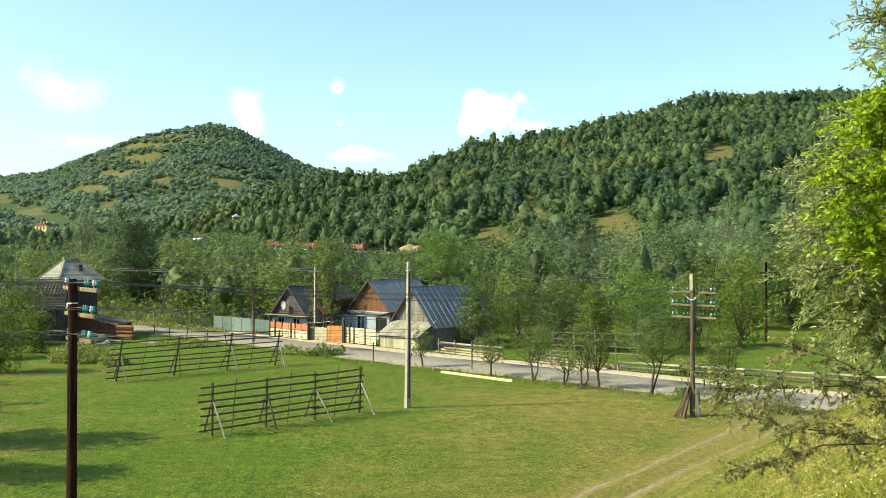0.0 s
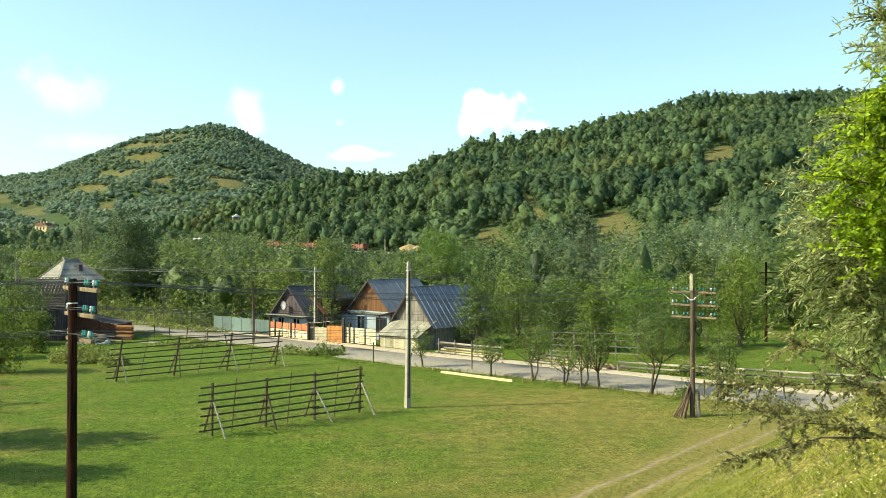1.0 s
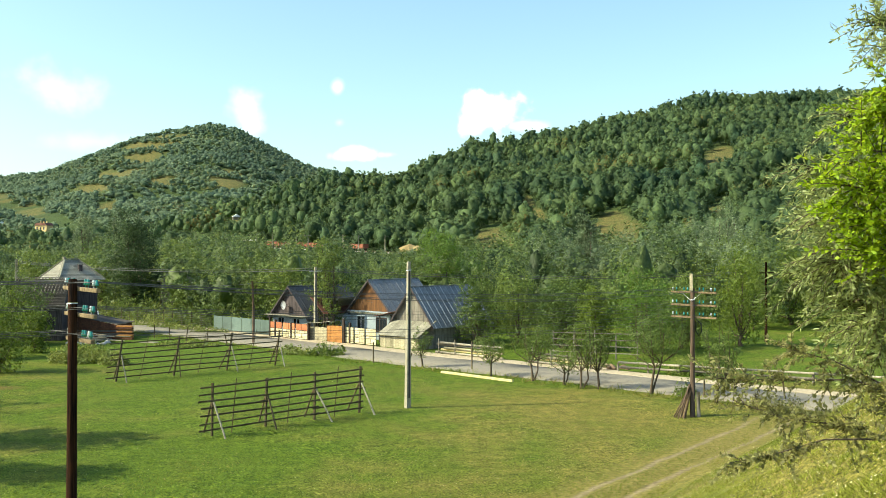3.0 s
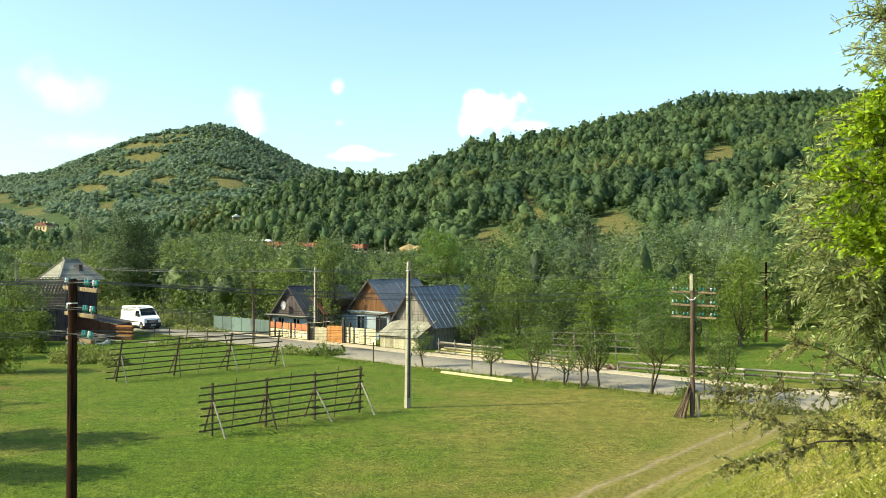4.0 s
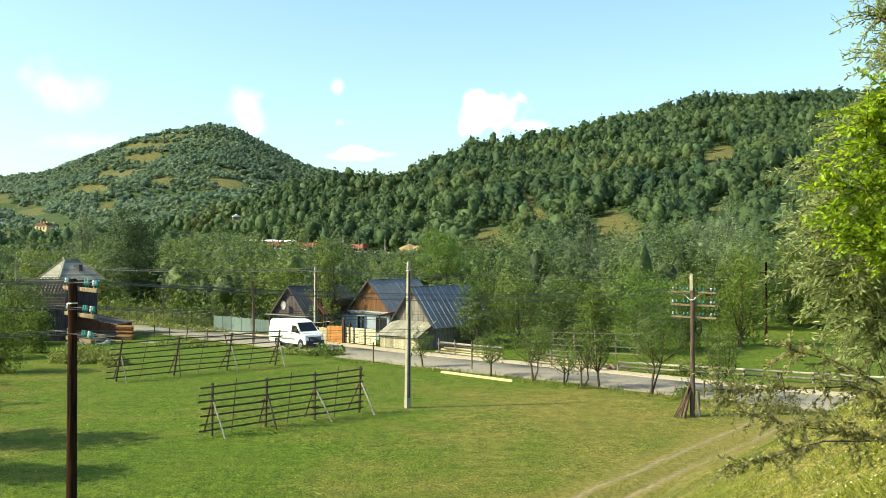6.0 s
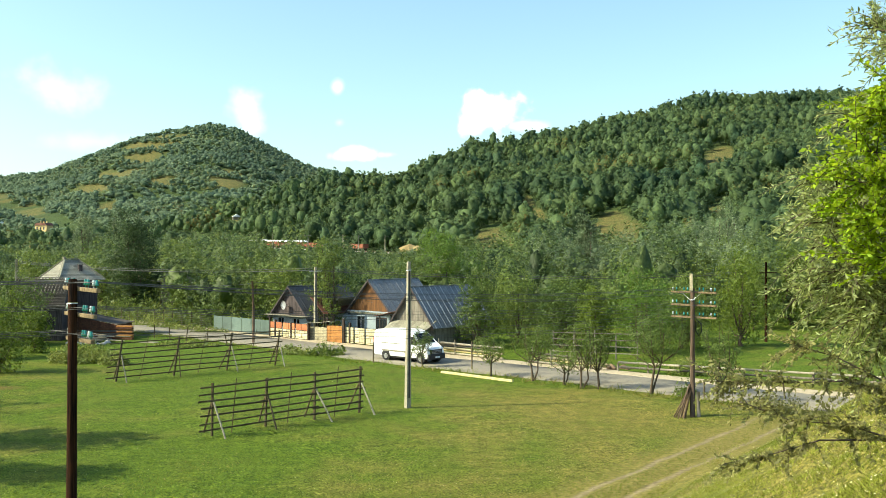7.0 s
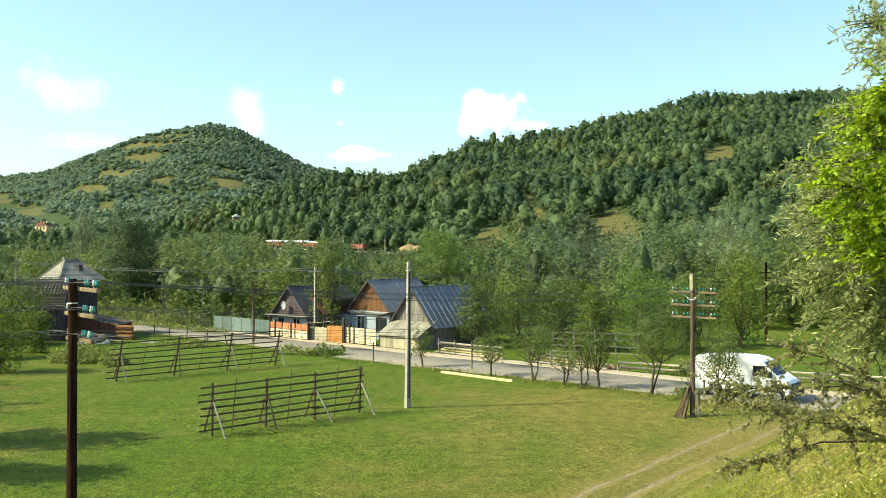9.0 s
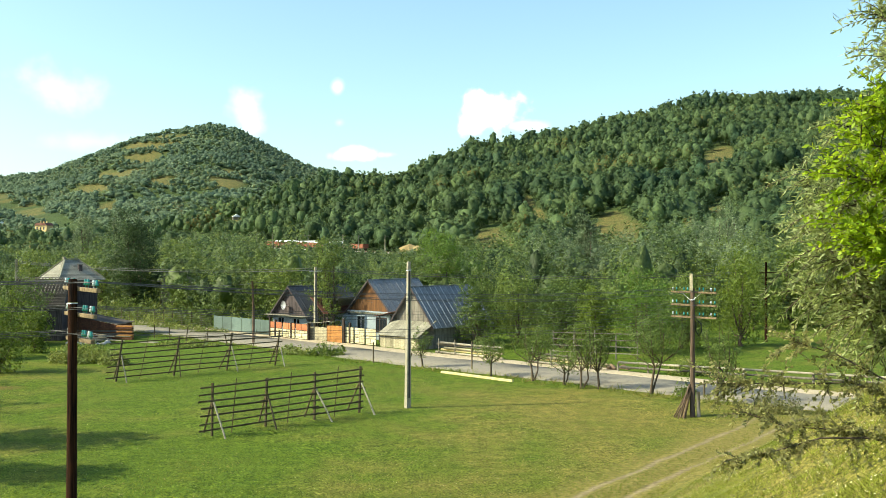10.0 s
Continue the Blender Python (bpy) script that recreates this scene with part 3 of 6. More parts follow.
def crown_body(rng, pointed, around, up, lean=0.44):
    """A closed crown of unit height and width: the outer skin of several rounded lobes, uneven at the scale of its facets."""
    n = 16
    z = rng.uniform(-0.30, 0.32, n)
    reach = lean * (0.70 + 0.25 * rng.random(n)) * np.sqrt(np.maximum(0.1, 1 - (z / 0.46) ** 2)) * (1 - pointed * (z + 0.26) * 1.3)
    a = np.arange(n) * 2.4 + rng.random(n) * 1.3
    C = np.stack([reach * np.cos(a), reach * np.sin(a), z], axis=-1)
    R = rng.uniform(0.07, 0.15, n) * lean / 0.44
    C, R = np.concatenate([C, [[0.02, 0.0, -0.05], [0.04 * rng.normal(), 0.03, 0.24]]]), np.concatenate([R, [0.27 * lean / 0.44, 0.20 * (1 - 0.35 * pointed)]])
    th = np.linspace(0.0, math.pi, up + 1)[1:-1]
    ph = np.arange(around) / around * 2 * math.pi
    T, P = np.meshgrid(th, ph, indexing="ij")
    P = P + (np.arange(up - 1) % 2)[:, None] * math.pi / around
    T, P = T + rng.normal(0, 0.22 * math.pi / up, T.shape), P + rng.normal(0, 0.25 * 2 * math.pi / around, P.shape)
    D = np.stack([np.sin(T) * np.cos(P), np.sin(T) * np.sin(P), np.cos(T)], axis=-1).reshape(-1, 3)
    D = np.concatenate([D, [[0, 0, 1.0], [0, 0, -1.0]]])
    B = D @ C.T
    disc = B * B - np.sum(C * C, axis=1)[None, :] + (R * R)[None, :]
    r = np.max(np.where(disc > 0, B + np.sqrt(np.maximum(disc, 0)), 0.28), axis=1)
    r = r * (1 + 0.11 * rng.normal(size=len(r)))
    V = D * r[:, None] + np.array([0, 0, 0.5])
    F = []
    for i in range(up - 2):
        for j in range(around):
            k = (j + 1) % around
            q = (i * around + j, i * around + k, (i + 1) * around + k, (i + 1) * around + j)
            F += [(q[0], q[3], q[2]), (q[0], q[2], q[1])] if i % 2 else [(q[0], q[3], q[1]), (q[1], q[3], q[2])]
    top, low = len(V) - 2, len(V) - 1
    for j in range(around):
        k = (j + 1) % around
        F += [(top, j, k), (low, (up - 2) * around + k, (up - 2) * around + j)]
    return V, np.array(F)


def forest(name, P, H, W, tints, mat, tufts, size, label, rng, pointed=0.25, around=18, up=11, lean=0.42, out=1.12, spray=0.07, inner=0.76):
    """Many crowns in one mesh: P bases, H heights, W widths; a lumpy body and sprays of leaves over each."""
    Vs, Fs, Ts, at = [], [], [], 0
    kind = rng.integers(0, 12, len(P))
    turn = rng.random(len(P)) * 6.28
    for k in range(12):
        idx = np.nonzero(kind == k)[0]
        CV, CF = crown_body(rng, pointed * rng.uniform(0.0, 2.0), around, up, lean)
        # sprays of leaves: tufts gathered round spots on the body
        spots = max(12, tufts // 9)
        heart = np.array([0, 0, 0.47])
        at_spot = (CV[rng.integers(0, len(CV), spots)] - heart) * rng.uniform(0.93, out, (spots, 1)) + heart
        pick = rng.integers(0, spots, tufts)
        U = unit(rng.normal(size=(tufts, 3)))
        C = at_spot[pick] + U * (spray * (0.3 + 0.8 * rng.random((tufts, 1))))
        N = unit(0.8 * U + 0.6 * unit(at_spot - heart)[pick] + 0.35 * rng.normal(size=(tufts, 3)) + np.array([-0.15, 0, 0.55]))
        T, S = rng.normal(size=(tufts, 3)), 0.6 + 0.8 * rng.random(tufts)
        c, s = np.cos(turn[idx])[:, None], np.sin(turn[idx])[:, None]

        def rot(A):
            return np.stack([A[None, :, 0] * c - A[None, :, 1] * s, A[None, :, 0] * s + A[None, :, 1] * c, np.broadcast_to(A[None, :, 2], (len(idx), len(A)))], axis=-1)

        scale = np.stack([W[idx], W[idx], H[idx]], axis=-1)[:, None, :]
        core = rot((CV - heart) * inner + heart) * scale + P[idx][:, None, :]
        n, m = len(idx), len(CV)
        Vs.append(core.reshape(-1, 3))
        Fs.append((CF[None] + (at + np.arange(n) * m)[:, None, None]).reshape(-1, 3))
        at += n * m
        Ts.append(np.clip(np.repeat(tints[idx], len(CF)) + rng.normal(0, 0.10, n * len(CF)), 0, 1))
        cc = rot(C) * scale + P[idx][:, None, :]
        sz = ((size * W[idx])[:, None] * S[None, :]).ravel()
        V, F3 = leaf_tris(cc.reshape(-1, 3), unit(rot(N).reshape(-1, 3)), sz, rot(T).reshape(-1, 3))
        Vs.append(V)
        Fs.append(F3 + at)
        at += len(V)
        Ts.append(np.clip(np.repeat(tints[idx], tufts) + rng.normal(0.05, 0.14, n * tufts), 0, 1))
    me = mesh_data(name, np.concatenate(Vs), np.concatenate(Fs), mat, False, np.concatenate(Ts))
    return tagged(new(name, me), label, "forest", kind="stuff")


def scatter(rng, y0, y1, b0, b1, spacing):
    """Uneven grid of places between two distances and two bearings."""
    xs, ys = np.arange(b0 * y1, b1 * y1, spacing), np.arange(y0, y1, spacing)
    X, Y = [a.ravel() for a in np.meshgrid(xs, ys)]
    X, Y = X + rng.uniform(-0.5, 0.5, len(X)) * spacing, Y + rng.uniform(-0.5, 0.5, len(Y)) * spacing
    keep = (X / Y > b0) & (X / Y < b1)
    return X[keep], Y[keep]


def grow_forests():
    rng = np.random.default_rng(7)
    side = lambda X, Y: (X + 34.8) * TRACK_ALONG.y - (Y - 430) * TRACK_ALONG.x
    # east hill
    X, Y = scatter(rng, 240, 1130, -0.49, 0.49, 7.1)
    far = np.interp(X / Y, (-0.4, -0.1, 0.1, 0.27, 0.47), (800, 690, 800, 950, 1050))
    keep = (Y < far + 25) & ((side(X, Y) > 14) | ((Y > 520) & (side(X, Y) < -8))) & ~in_clearing(X, Y) & (rng.random(len(X)) < 0.95)
    X, Y = X[keep], Y[keep]
    H = (7.5 + 11 * rng.random(len(X)) ** 1.2) * (0.9 + 0.2 * wave(X, Y, 90, 11))
    W = np.clip(H * rng.uniform(0.7, 1.2, len(X)), 7.5, 15)
    P = np.stack([X, Y, height(X, Y) - 0.6], axis=-1)
    tint = np.clip(rng.random(len(X)) * 0.42 + 0.26 + 0.26 * wave(X, Y, 110, 41), 0, 1)
    q = Y < 620
    forest("east_hill_forest", P[q], H[q], W[q], tint[q], LEAF_FAR_HAZE, 210, 0.044, "dense mixed green woodland covering the hillside", rng, 0.35, 9, 6, 0.41, 1.06, 0.06)
    forest("east_ridge_forest", P[~q], H[~q], W[~q], tint[~q], LEAF_FAR_HAZE, 90, 0.062, "dense green woodland along the hill ridge", rng, 0.4, 8, 5, 0.41, 1.04, 0.06)
    # west hill
    X, Y = scatter(rng, 720, 1790, -0.50, 0.02, 8.9)
    g = height(X, Y)
    hedge = np.sin(g / 5.0 + 0.6 * np.sin(X / 40)) > 0.35
    keep = (~in_clearing(X, Y) | hedge) & (np.abs(side(X, Y) - 3) > 14)
    keep &= rng.random(len(X)) < 0.80 + 0.3 * wave(X, Y, 160, 21)
    X, Y = X[keep], Y[keep]
    H, W = rng.uniform(4.5, 11, len(X)), rng.uniform(10, 21, len(X))
    P = np.stack([X, Y, height(X, Y) - 0.5], axis=-1)
    forest("west_hill_forest", P, H, W, np.clip(rng.random(len(X)) * 0.5 + 0.25 + 0.2 * wave(X, Y, 220, 43), 0, 1), LEAF_HILL_HAZE, 38, 0.075, "patchy woodland and hedges on a terraced hill", rng, 0.2, 6, 4, 0.43, 1.02, 0.055)
    # valley floor thickets between the village and the far railway
    X, Y = scatter(rng, 108, 520, -0.50, 0.50, 6.4)
    keep = (side(X, Y) < -6) & (side(X, Y) > -420)
    road_d = (X + 27.6) * 0.69 + (Y - 100.2) * 0.72
    keep &= (road_d > 10) & ~((X > -24) & (X < 9) & (road_d < 20)) & ~((X > 9) & (Y < 135) & (road_d < 30)) & (rng.random(len(X)) < 0.92)
    X, Y = X[keep], Y[keep]
    b = X / Y
    top = np.interp(b, (-0.56, -0.47, -0.455, -0.388, -0.37, -0.30, -0.24, -0.190, -0.187, -0.168, -0.165, -0.156, -0.153, -0.130, -0.126, -0.101, -0.098, -0.078, -0.03, 0.02, 0.10, 0.3, 0.56),
                    (12, 12, 8.8, 8.8, 13.5, 12.5, 13.0, 13.5, 9.2, 9.2, 12.8, 12.8, 9.0, 9.0, 13.5, 13.5, 8.6, 8.3, 9.4, 11.3, 13.2, 15.5, 15.5)) * rng.uniform(0.74, 1.03, len(X))
    g = height(X, Y)
    H = np.clip(top - g, 3.0, 16)
    H = np.where(Y < 215, H * rng.uniform(0.62, 1.0, len(X)), H)
    W = np.clip(H * rng.uniform(0.8, 1.25, len(X)), 4.0, np.where(Y < 215, 8.5, 9.5))
    P = np.stack([X, Y, g - 0.4], axis=-1)
    tint = rng.random(len(X))
    silver = (b > 0.09) & (b < 0.32) & (Y > 128) & (rng.random(len(X)) < 0.75)
    silver |= (b > -0.34) & (b < 0.0) & (Y > 230) & (rng.random(len(X)) < 0.16)
    q = ~silver
    near = Y < 215
    forest("valley_thicket", P[q & ~near], H[q & ~near], W[q & ~near], tint[q & ~near], LEAF_VALLEY_HAZE, 290, 0.036, "thick green trees and scrub on the valley floor", rng, 0.25, 9, 6, 0.38, 1.18, 0.085, 0.66)
    forest("village_edge_thicket", P[q & near], H[q & near], W[q & near], tint[q & near], LEAF_VALLEY_HAZE, 800, 0.024, "leafy green trees and scrub behind the village", rng, 0.2, 11, 7, 0.34, 1.32, 0.09, 0.55)
    forest("silver_willow_thicket", P[silver], H[silver], W[silver], tint[silver], LEAF_SILVER, 760, 0.024, "silvery willows among the valley trees", rng, 0.3, 11, 7, 0.34, 1.32, 0.09, 0.55)


grow_forests()

# ---- single trees ----


def tree(name, label, x, y, h, w, mat, leaves, leaf, seed, base=0.28, stems=1, trunk_r=None, pointed=0.1, category="tree", filled=False):
    """A tapered trunk that forks into limbs, under a crown of many small leaves."""
    rng = np.random.default_rng(seed)
    t = thing(name, pose(x, y, float(height(x, y)) - 0.03), label, category)
    lb = lobes_for(rng, h, w, base, 10, 0, pointed)
    r = trunk_r or 0.022 * h
    runs = []
    fork = h * base * 0.9
    for s in range(stems):
        a = seed + s * 2.3
        off = 0.10 * h * (s > 0 or stems > 1)
        top = (off * math.cos(a), off * math.sin(a), fork * 1.25)
        mid = (0.35 * off * math.cos(a) + 0.03 * h * math.sin(seed), 0.35 * off * math.sin(a), fork * 0.55)
        runs.append(([(0.02 * s, 0, -0.05), mid, top, (top[0] * 1.1, top[1] * 1.1, h * 0.75)], [r * 1.25, r * 0.9, r * 0.7, r * 0.18]))
        for L in lb[s::stems]:
            runs.append(([top, ((top[0] + L[0]) / 2, (top[1] + L[1]) / 2, (top[2] + L[2]) / 2 - 0.05 * h), L[:3]], [r * 0.45, r * 0.3, r * 0.08]))
    joined_tubes("trunk", runs, BARK, t)
    C, N = crown_leaves(rng, lb, leaves, leaf)
    S = leaf * (0.7 + 0.6 * rng.random(leaves))
    V, F = leaf_quads(C, N, S * 0.6, S, rng)
    if filled:
        # inner mass of the crown, seen between the leaves
        for L in lb:
            q, m = np.array(L), 110
            D = unit(rng.normal(size=(m, 3)))
            a, f = leaf_quads(q[:3] + D * q[3:6] * rng.uniform(0.3, 0.82, (m, 1)), unit(D + 0.8 * rng.normal(size=(m, 3))), leaf * 1.1, leaf * 1.6, rng)
            V, F = np.concatenate([V, a]), np.concatenate([F, f + len(V)])
            leaves += m
    tint = np.clip(0.5 + 0.22 * rng.normal() + 0.13 * rng.normal(size=leaves), 0, 0.92)
    under(new("crown", mesh_data("crown", V, F, mat, False, tint)), t)
    return t


ROADSIDE = [(-1.5, 70.5, 3.3, 1.9, 1, 700), (3.3, 65.6, 3.3, 2.7, 1, 800), (6.0, 63.3, 4.6, 3.7, 2, 1300), (7.8, 61.4, 3.1, 2.6, 2, 500), (8.7, 59.8, 5.2, 2.9, 2, 900),
            (9.8, 59.6, 4.4, 2.3, 1, 800), (12.6, 57.6, 6.0, 4.7, 2, 2400), (15.6, 54.2, 5.2, 3.5, 2, 1500)]


def verge_tree(x, y, h, w, stems, n, seed):
    """A young fruit tree: forked trunk and upright shoots fanning out, clothed in small leaves."""
    rng = np.random.default_rng(seed)
    t = thing("plum_tree", pose(x, y, float(height(x, y)) - 0.03), "young fruit tree with forked trunk on the road verge", "tree")
    fork = h * rng.uniform(0.20, 0.28)
    r = 0.055 + 0.004 * h
    bend = rng.normal(0, 0.06, 2) * h * 0.5
    base = Vector((bend[0], bend[1], fork))
    runs = [([(0, 0, -0.05), (bend[0] * 0.4, bend[1] * 0.4, fork * 0.5), base], [r * 1.35, r, r * 0.9])]
    if stems > 1:
        runs.append(([(0.04, 0, -0.05), (0.06 + 0.08 * h * rng.random(), 0.03, fork * 0.6), (0.12 * h * rng.uniform(0.6, 1.0), 0.04 * h, fork * 1.15)], [r, r * 0.75, r * 0.6]))
    Cs, Ts = [], []
    limbs = 7 + int(w * 1.6)
    for k in range(limbs):
        a = k * 2.4 + rng.random() * 0.7
        out = w * 0.5 * math.sqrt((k + 0.4) / limbs)
        root = base if (k % 2 or stems < 2) else Vector(runs[1][0][-1])
        rise = h * (1.0 - 0.34 * (out / (w * 0.5)) ** 1.5) * rng.uniform(0.86, 1.03)
        tip = Vector((out * math.cos(a), out * math.sin(a), rise))
        mid = root.lerp(tip, 0.45) + Vector((0.22 * out * math.cos(a), 0.22 * out * math.sin(a), -0.04 * h))
        runs.append(([root, mid, tip], [r * 0.5, r * 0.30, r * 0.06]))
        m = int(n * 2.6 / limbs)
        s = 0.22 + 0.80 * rng.random(m) ** 0.85
        A = np.array(root)[None] * ((1 - s) ** 2)[:, None] + 2 * np.array(mid)[None] * (s * (1 - s))[:, None] + np.array(tip)[None] * (s * s)[:, None]
        spread = (0.17 + 0.075 * w) * (1.1 - 0.75 * s)
        # short side shoots in bunches
        bunch = rng.normal(size=(14, 3))
        A = A + bunch[(s * 13.9).astype(int) % 14] * (spread * 0.75)[:, None] + rng.normal(size=(m, 3)) * (spread * 0.5)[:, None]
        Cs.append(A)
        Ts.append(np.broadcast_to(np.array(tip - root), A.shape) + rng.normal(size=A.shape) * 0.9 * h * 0.5)
    joined_tubes("trunk", runs, BARK, t)
    C, T = np.concatenate(Cs), np.concatenate(Ts)
    C[:, 2] = np.maximum(C[:, 2], fork * 0.95)
    N = unit(C - np.array([0, 0, h * 0.5]) + rng.normal(size=C.shape) * 0.8)
    S = 0.052 * (0.7 + 0.6 * rng.random(len(C)))
    V, F = leaf_quads(C, N, S * 0.55, S, rng, T)
    under(new("crown", mesh_data("crown", V, F, LEAF_MID, False, np.clip(0.42 + 0.2 * rng.normal(size=len(C)), 0, 0.92))), t)


for i, (x, y, h, w, stems, n) in enumerate(ROADSIDE):
    verge_tree(x, y, h, w, stems, n, 40 + i)

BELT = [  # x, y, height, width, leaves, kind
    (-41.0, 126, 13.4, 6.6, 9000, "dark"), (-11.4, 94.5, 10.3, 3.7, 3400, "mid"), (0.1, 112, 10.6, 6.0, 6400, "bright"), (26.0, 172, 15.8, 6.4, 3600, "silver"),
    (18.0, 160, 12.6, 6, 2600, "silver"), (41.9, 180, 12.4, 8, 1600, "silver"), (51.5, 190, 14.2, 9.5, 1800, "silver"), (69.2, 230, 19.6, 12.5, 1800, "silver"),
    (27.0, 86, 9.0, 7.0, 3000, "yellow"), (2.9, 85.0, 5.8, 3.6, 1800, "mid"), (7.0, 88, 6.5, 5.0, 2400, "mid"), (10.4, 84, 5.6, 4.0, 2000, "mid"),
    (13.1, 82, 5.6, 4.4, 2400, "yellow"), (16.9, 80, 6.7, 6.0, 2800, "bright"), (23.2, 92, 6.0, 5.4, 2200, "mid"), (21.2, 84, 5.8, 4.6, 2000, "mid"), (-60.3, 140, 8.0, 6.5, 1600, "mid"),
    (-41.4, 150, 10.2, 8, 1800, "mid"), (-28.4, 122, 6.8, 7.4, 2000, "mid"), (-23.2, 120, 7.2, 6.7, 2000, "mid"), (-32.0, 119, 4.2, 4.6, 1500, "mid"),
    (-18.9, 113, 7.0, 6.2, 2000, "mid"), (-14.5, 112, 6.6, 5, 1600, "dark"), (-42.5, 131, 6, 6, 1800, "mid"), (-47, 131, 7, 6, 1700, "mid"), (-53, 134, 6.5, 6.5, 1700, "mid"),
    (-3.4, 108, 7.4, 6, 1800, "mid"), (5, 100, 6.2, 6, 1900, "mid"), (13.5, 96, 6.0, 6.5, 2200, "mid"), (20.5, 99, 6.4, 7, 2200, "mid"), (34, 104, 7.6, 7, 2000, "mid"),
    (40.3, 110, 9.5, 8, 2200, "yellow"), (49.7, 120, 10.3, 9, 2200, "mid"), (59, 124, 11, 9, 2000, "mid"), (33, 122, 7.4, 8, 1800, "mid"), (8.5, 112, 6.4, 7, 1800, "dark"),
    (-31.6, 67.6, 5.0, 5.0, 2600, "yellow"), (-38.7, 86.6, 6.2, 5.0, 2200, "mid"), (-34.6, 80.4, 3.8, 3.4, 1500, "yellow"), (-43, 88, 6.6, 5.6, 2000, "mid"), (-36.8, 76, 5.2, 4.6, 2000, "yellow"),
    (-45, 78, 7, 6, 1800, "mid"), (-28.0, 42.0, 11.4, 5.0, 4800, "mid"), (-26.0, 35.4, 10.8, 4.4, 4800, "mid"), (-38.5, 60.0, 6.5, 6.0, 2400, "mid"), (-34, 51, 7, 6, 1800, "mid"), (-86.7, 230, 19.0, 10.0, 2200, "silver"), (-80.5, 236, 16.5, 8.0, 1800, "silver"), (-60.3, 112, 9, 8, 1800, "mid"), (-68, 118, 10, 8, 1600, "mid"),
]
KINDS = {"dark": (LEAF_DARK, "broad dark green tree behind the village"), "mid": (LEAF_MID, "leafy green tree near the village houses"),
         "silver": (LEAF_SILVER, "tall silvery green willow in the valley"), "bright": (LEAF_BRIGHT, "round bright green tree behind the houses"), "yellow": (LEAF_YELLOW, "yellowish green leafy garden tree")}
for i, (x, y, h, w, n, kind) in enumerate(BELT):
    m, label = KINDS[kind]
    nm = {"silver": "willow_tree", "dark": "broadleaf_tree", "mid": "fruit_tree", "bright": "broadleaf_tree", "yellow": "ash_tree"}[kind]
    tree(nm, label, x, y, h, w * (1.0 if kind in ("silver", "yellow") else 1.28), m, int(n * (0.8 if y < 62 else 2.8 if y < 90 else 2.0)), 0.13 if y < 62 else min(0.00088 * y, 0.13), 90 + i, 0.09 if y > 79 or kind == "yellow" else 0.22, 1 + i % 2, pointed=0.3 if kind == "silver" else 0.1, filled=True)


def bush(name, label, x, y, w, d, h, n, leaf, mat, seed, category="bush"):
    rng = np.random.default_rng(seed)
    a = rng.random(n) * 6.28
    r = np.sqrt(rng.random(n))
    C = np.stack([r * np.cos(a) * w / 2, r * np.sin(a) * d / 2, h * rng.random(n) * (1 - 0.6 * r ** 2) * (0.7 + 0.3 * np.sin(a * 3 + seed))], axis=-1)
    N = unit(rng.normal(size=(n, 3)) + np.array([0, 0, 0.4]))
    S = leaf * (0.6 + 0.8 * rng.random(n))
    V, F = leaf_quads(C, N, S * 0.4, S, rng, rng.normal(size=(n, 3)) + np.array([0, 0, 1.2]))
    ob = new(name, mesh_data(name, V, F, mat, False, np.clip(0.5 + 0.25 * rng.normal(size=n), 0, 0.92)))
    ob.matrix_basis = pose(x, y, float(height(x, y)))
    return tagged(ob, label, category)


bush("shrub", "dark leafy shrub on the road verge", -9.6, 78.6, 3.2, 2.2, 1.3, 900, 0.13, LEAF_MID, 1)
bush("shrub", "low green weeds on the road verge", -12.6, 79.8, 4.0, 2.4, 0.9, 900, 0.13, WEED, 2)
bush("weed_patch", "tall yellow-green weeds under the orchard", -28.0, 74.0, 5.6, 3.2, 1.8, 4200, 0.11, WEED, 3)
bush("weed_patch", "tall yellow-green weeds beside the shed", -25.2, 72.6, 2.4, 1.8, 1.3, 1200, 0.10, WEED, 4)
bush("weed_patch", "dry roadside weeds below the wire fence", -23.0, 85.5, 6.0, 1.6, 0.8, 900, 0.13, WEED, 5)
bush("shrub", "small bush by the road edge", 14.6, 57.0, 1.4, 1.2, 1.3, 350, 0.10, LEAF_MID, 6)
bush("shrub", "overgrown bush before the log rail", 17.2, 66.6, 3.0, 2.0, 1.4, 700, 0.13, WEED, 7)
bush("shrub", "leafy bush between the farm track and the road", 18.0, 51.2, 2.6, 2.0, 1.7, 900, 0.09, LEAF_PLUM, 8)

HEDGE = [(-44, 123.5), (-40, 119.6), (-36.5, 116.4), (-33, 112.8), (-29.8, 109.6), (-26.6, 107.2), (-22.4, 104.6), (-48, 127), (-42.5, 125), (-37, 120.5)]
for i, (x, y) in enumerate(HEDGE):
    bush("hedge_bush", "scrubby bush behind the roadside fence", x, y, 5.0, 3.2, 2.6 + 0.8 * (i % 3), 900, 0.17, LEAF_MID if i % 3 else WEED, 20 + i)
for i, (x, y) in enumerate(((-34.5, 109.2), (-31, 106.2), (-27.8, 103.4), (-38, 112.6), (-24.5, 99.9))):
    bush("weed_patch", "dry weeds at the foot of the wire fence", x, y, 4.2, 1.4, 0.7, 500, 0.13, WEED, 40 + i)

# ---- poles and wires ----


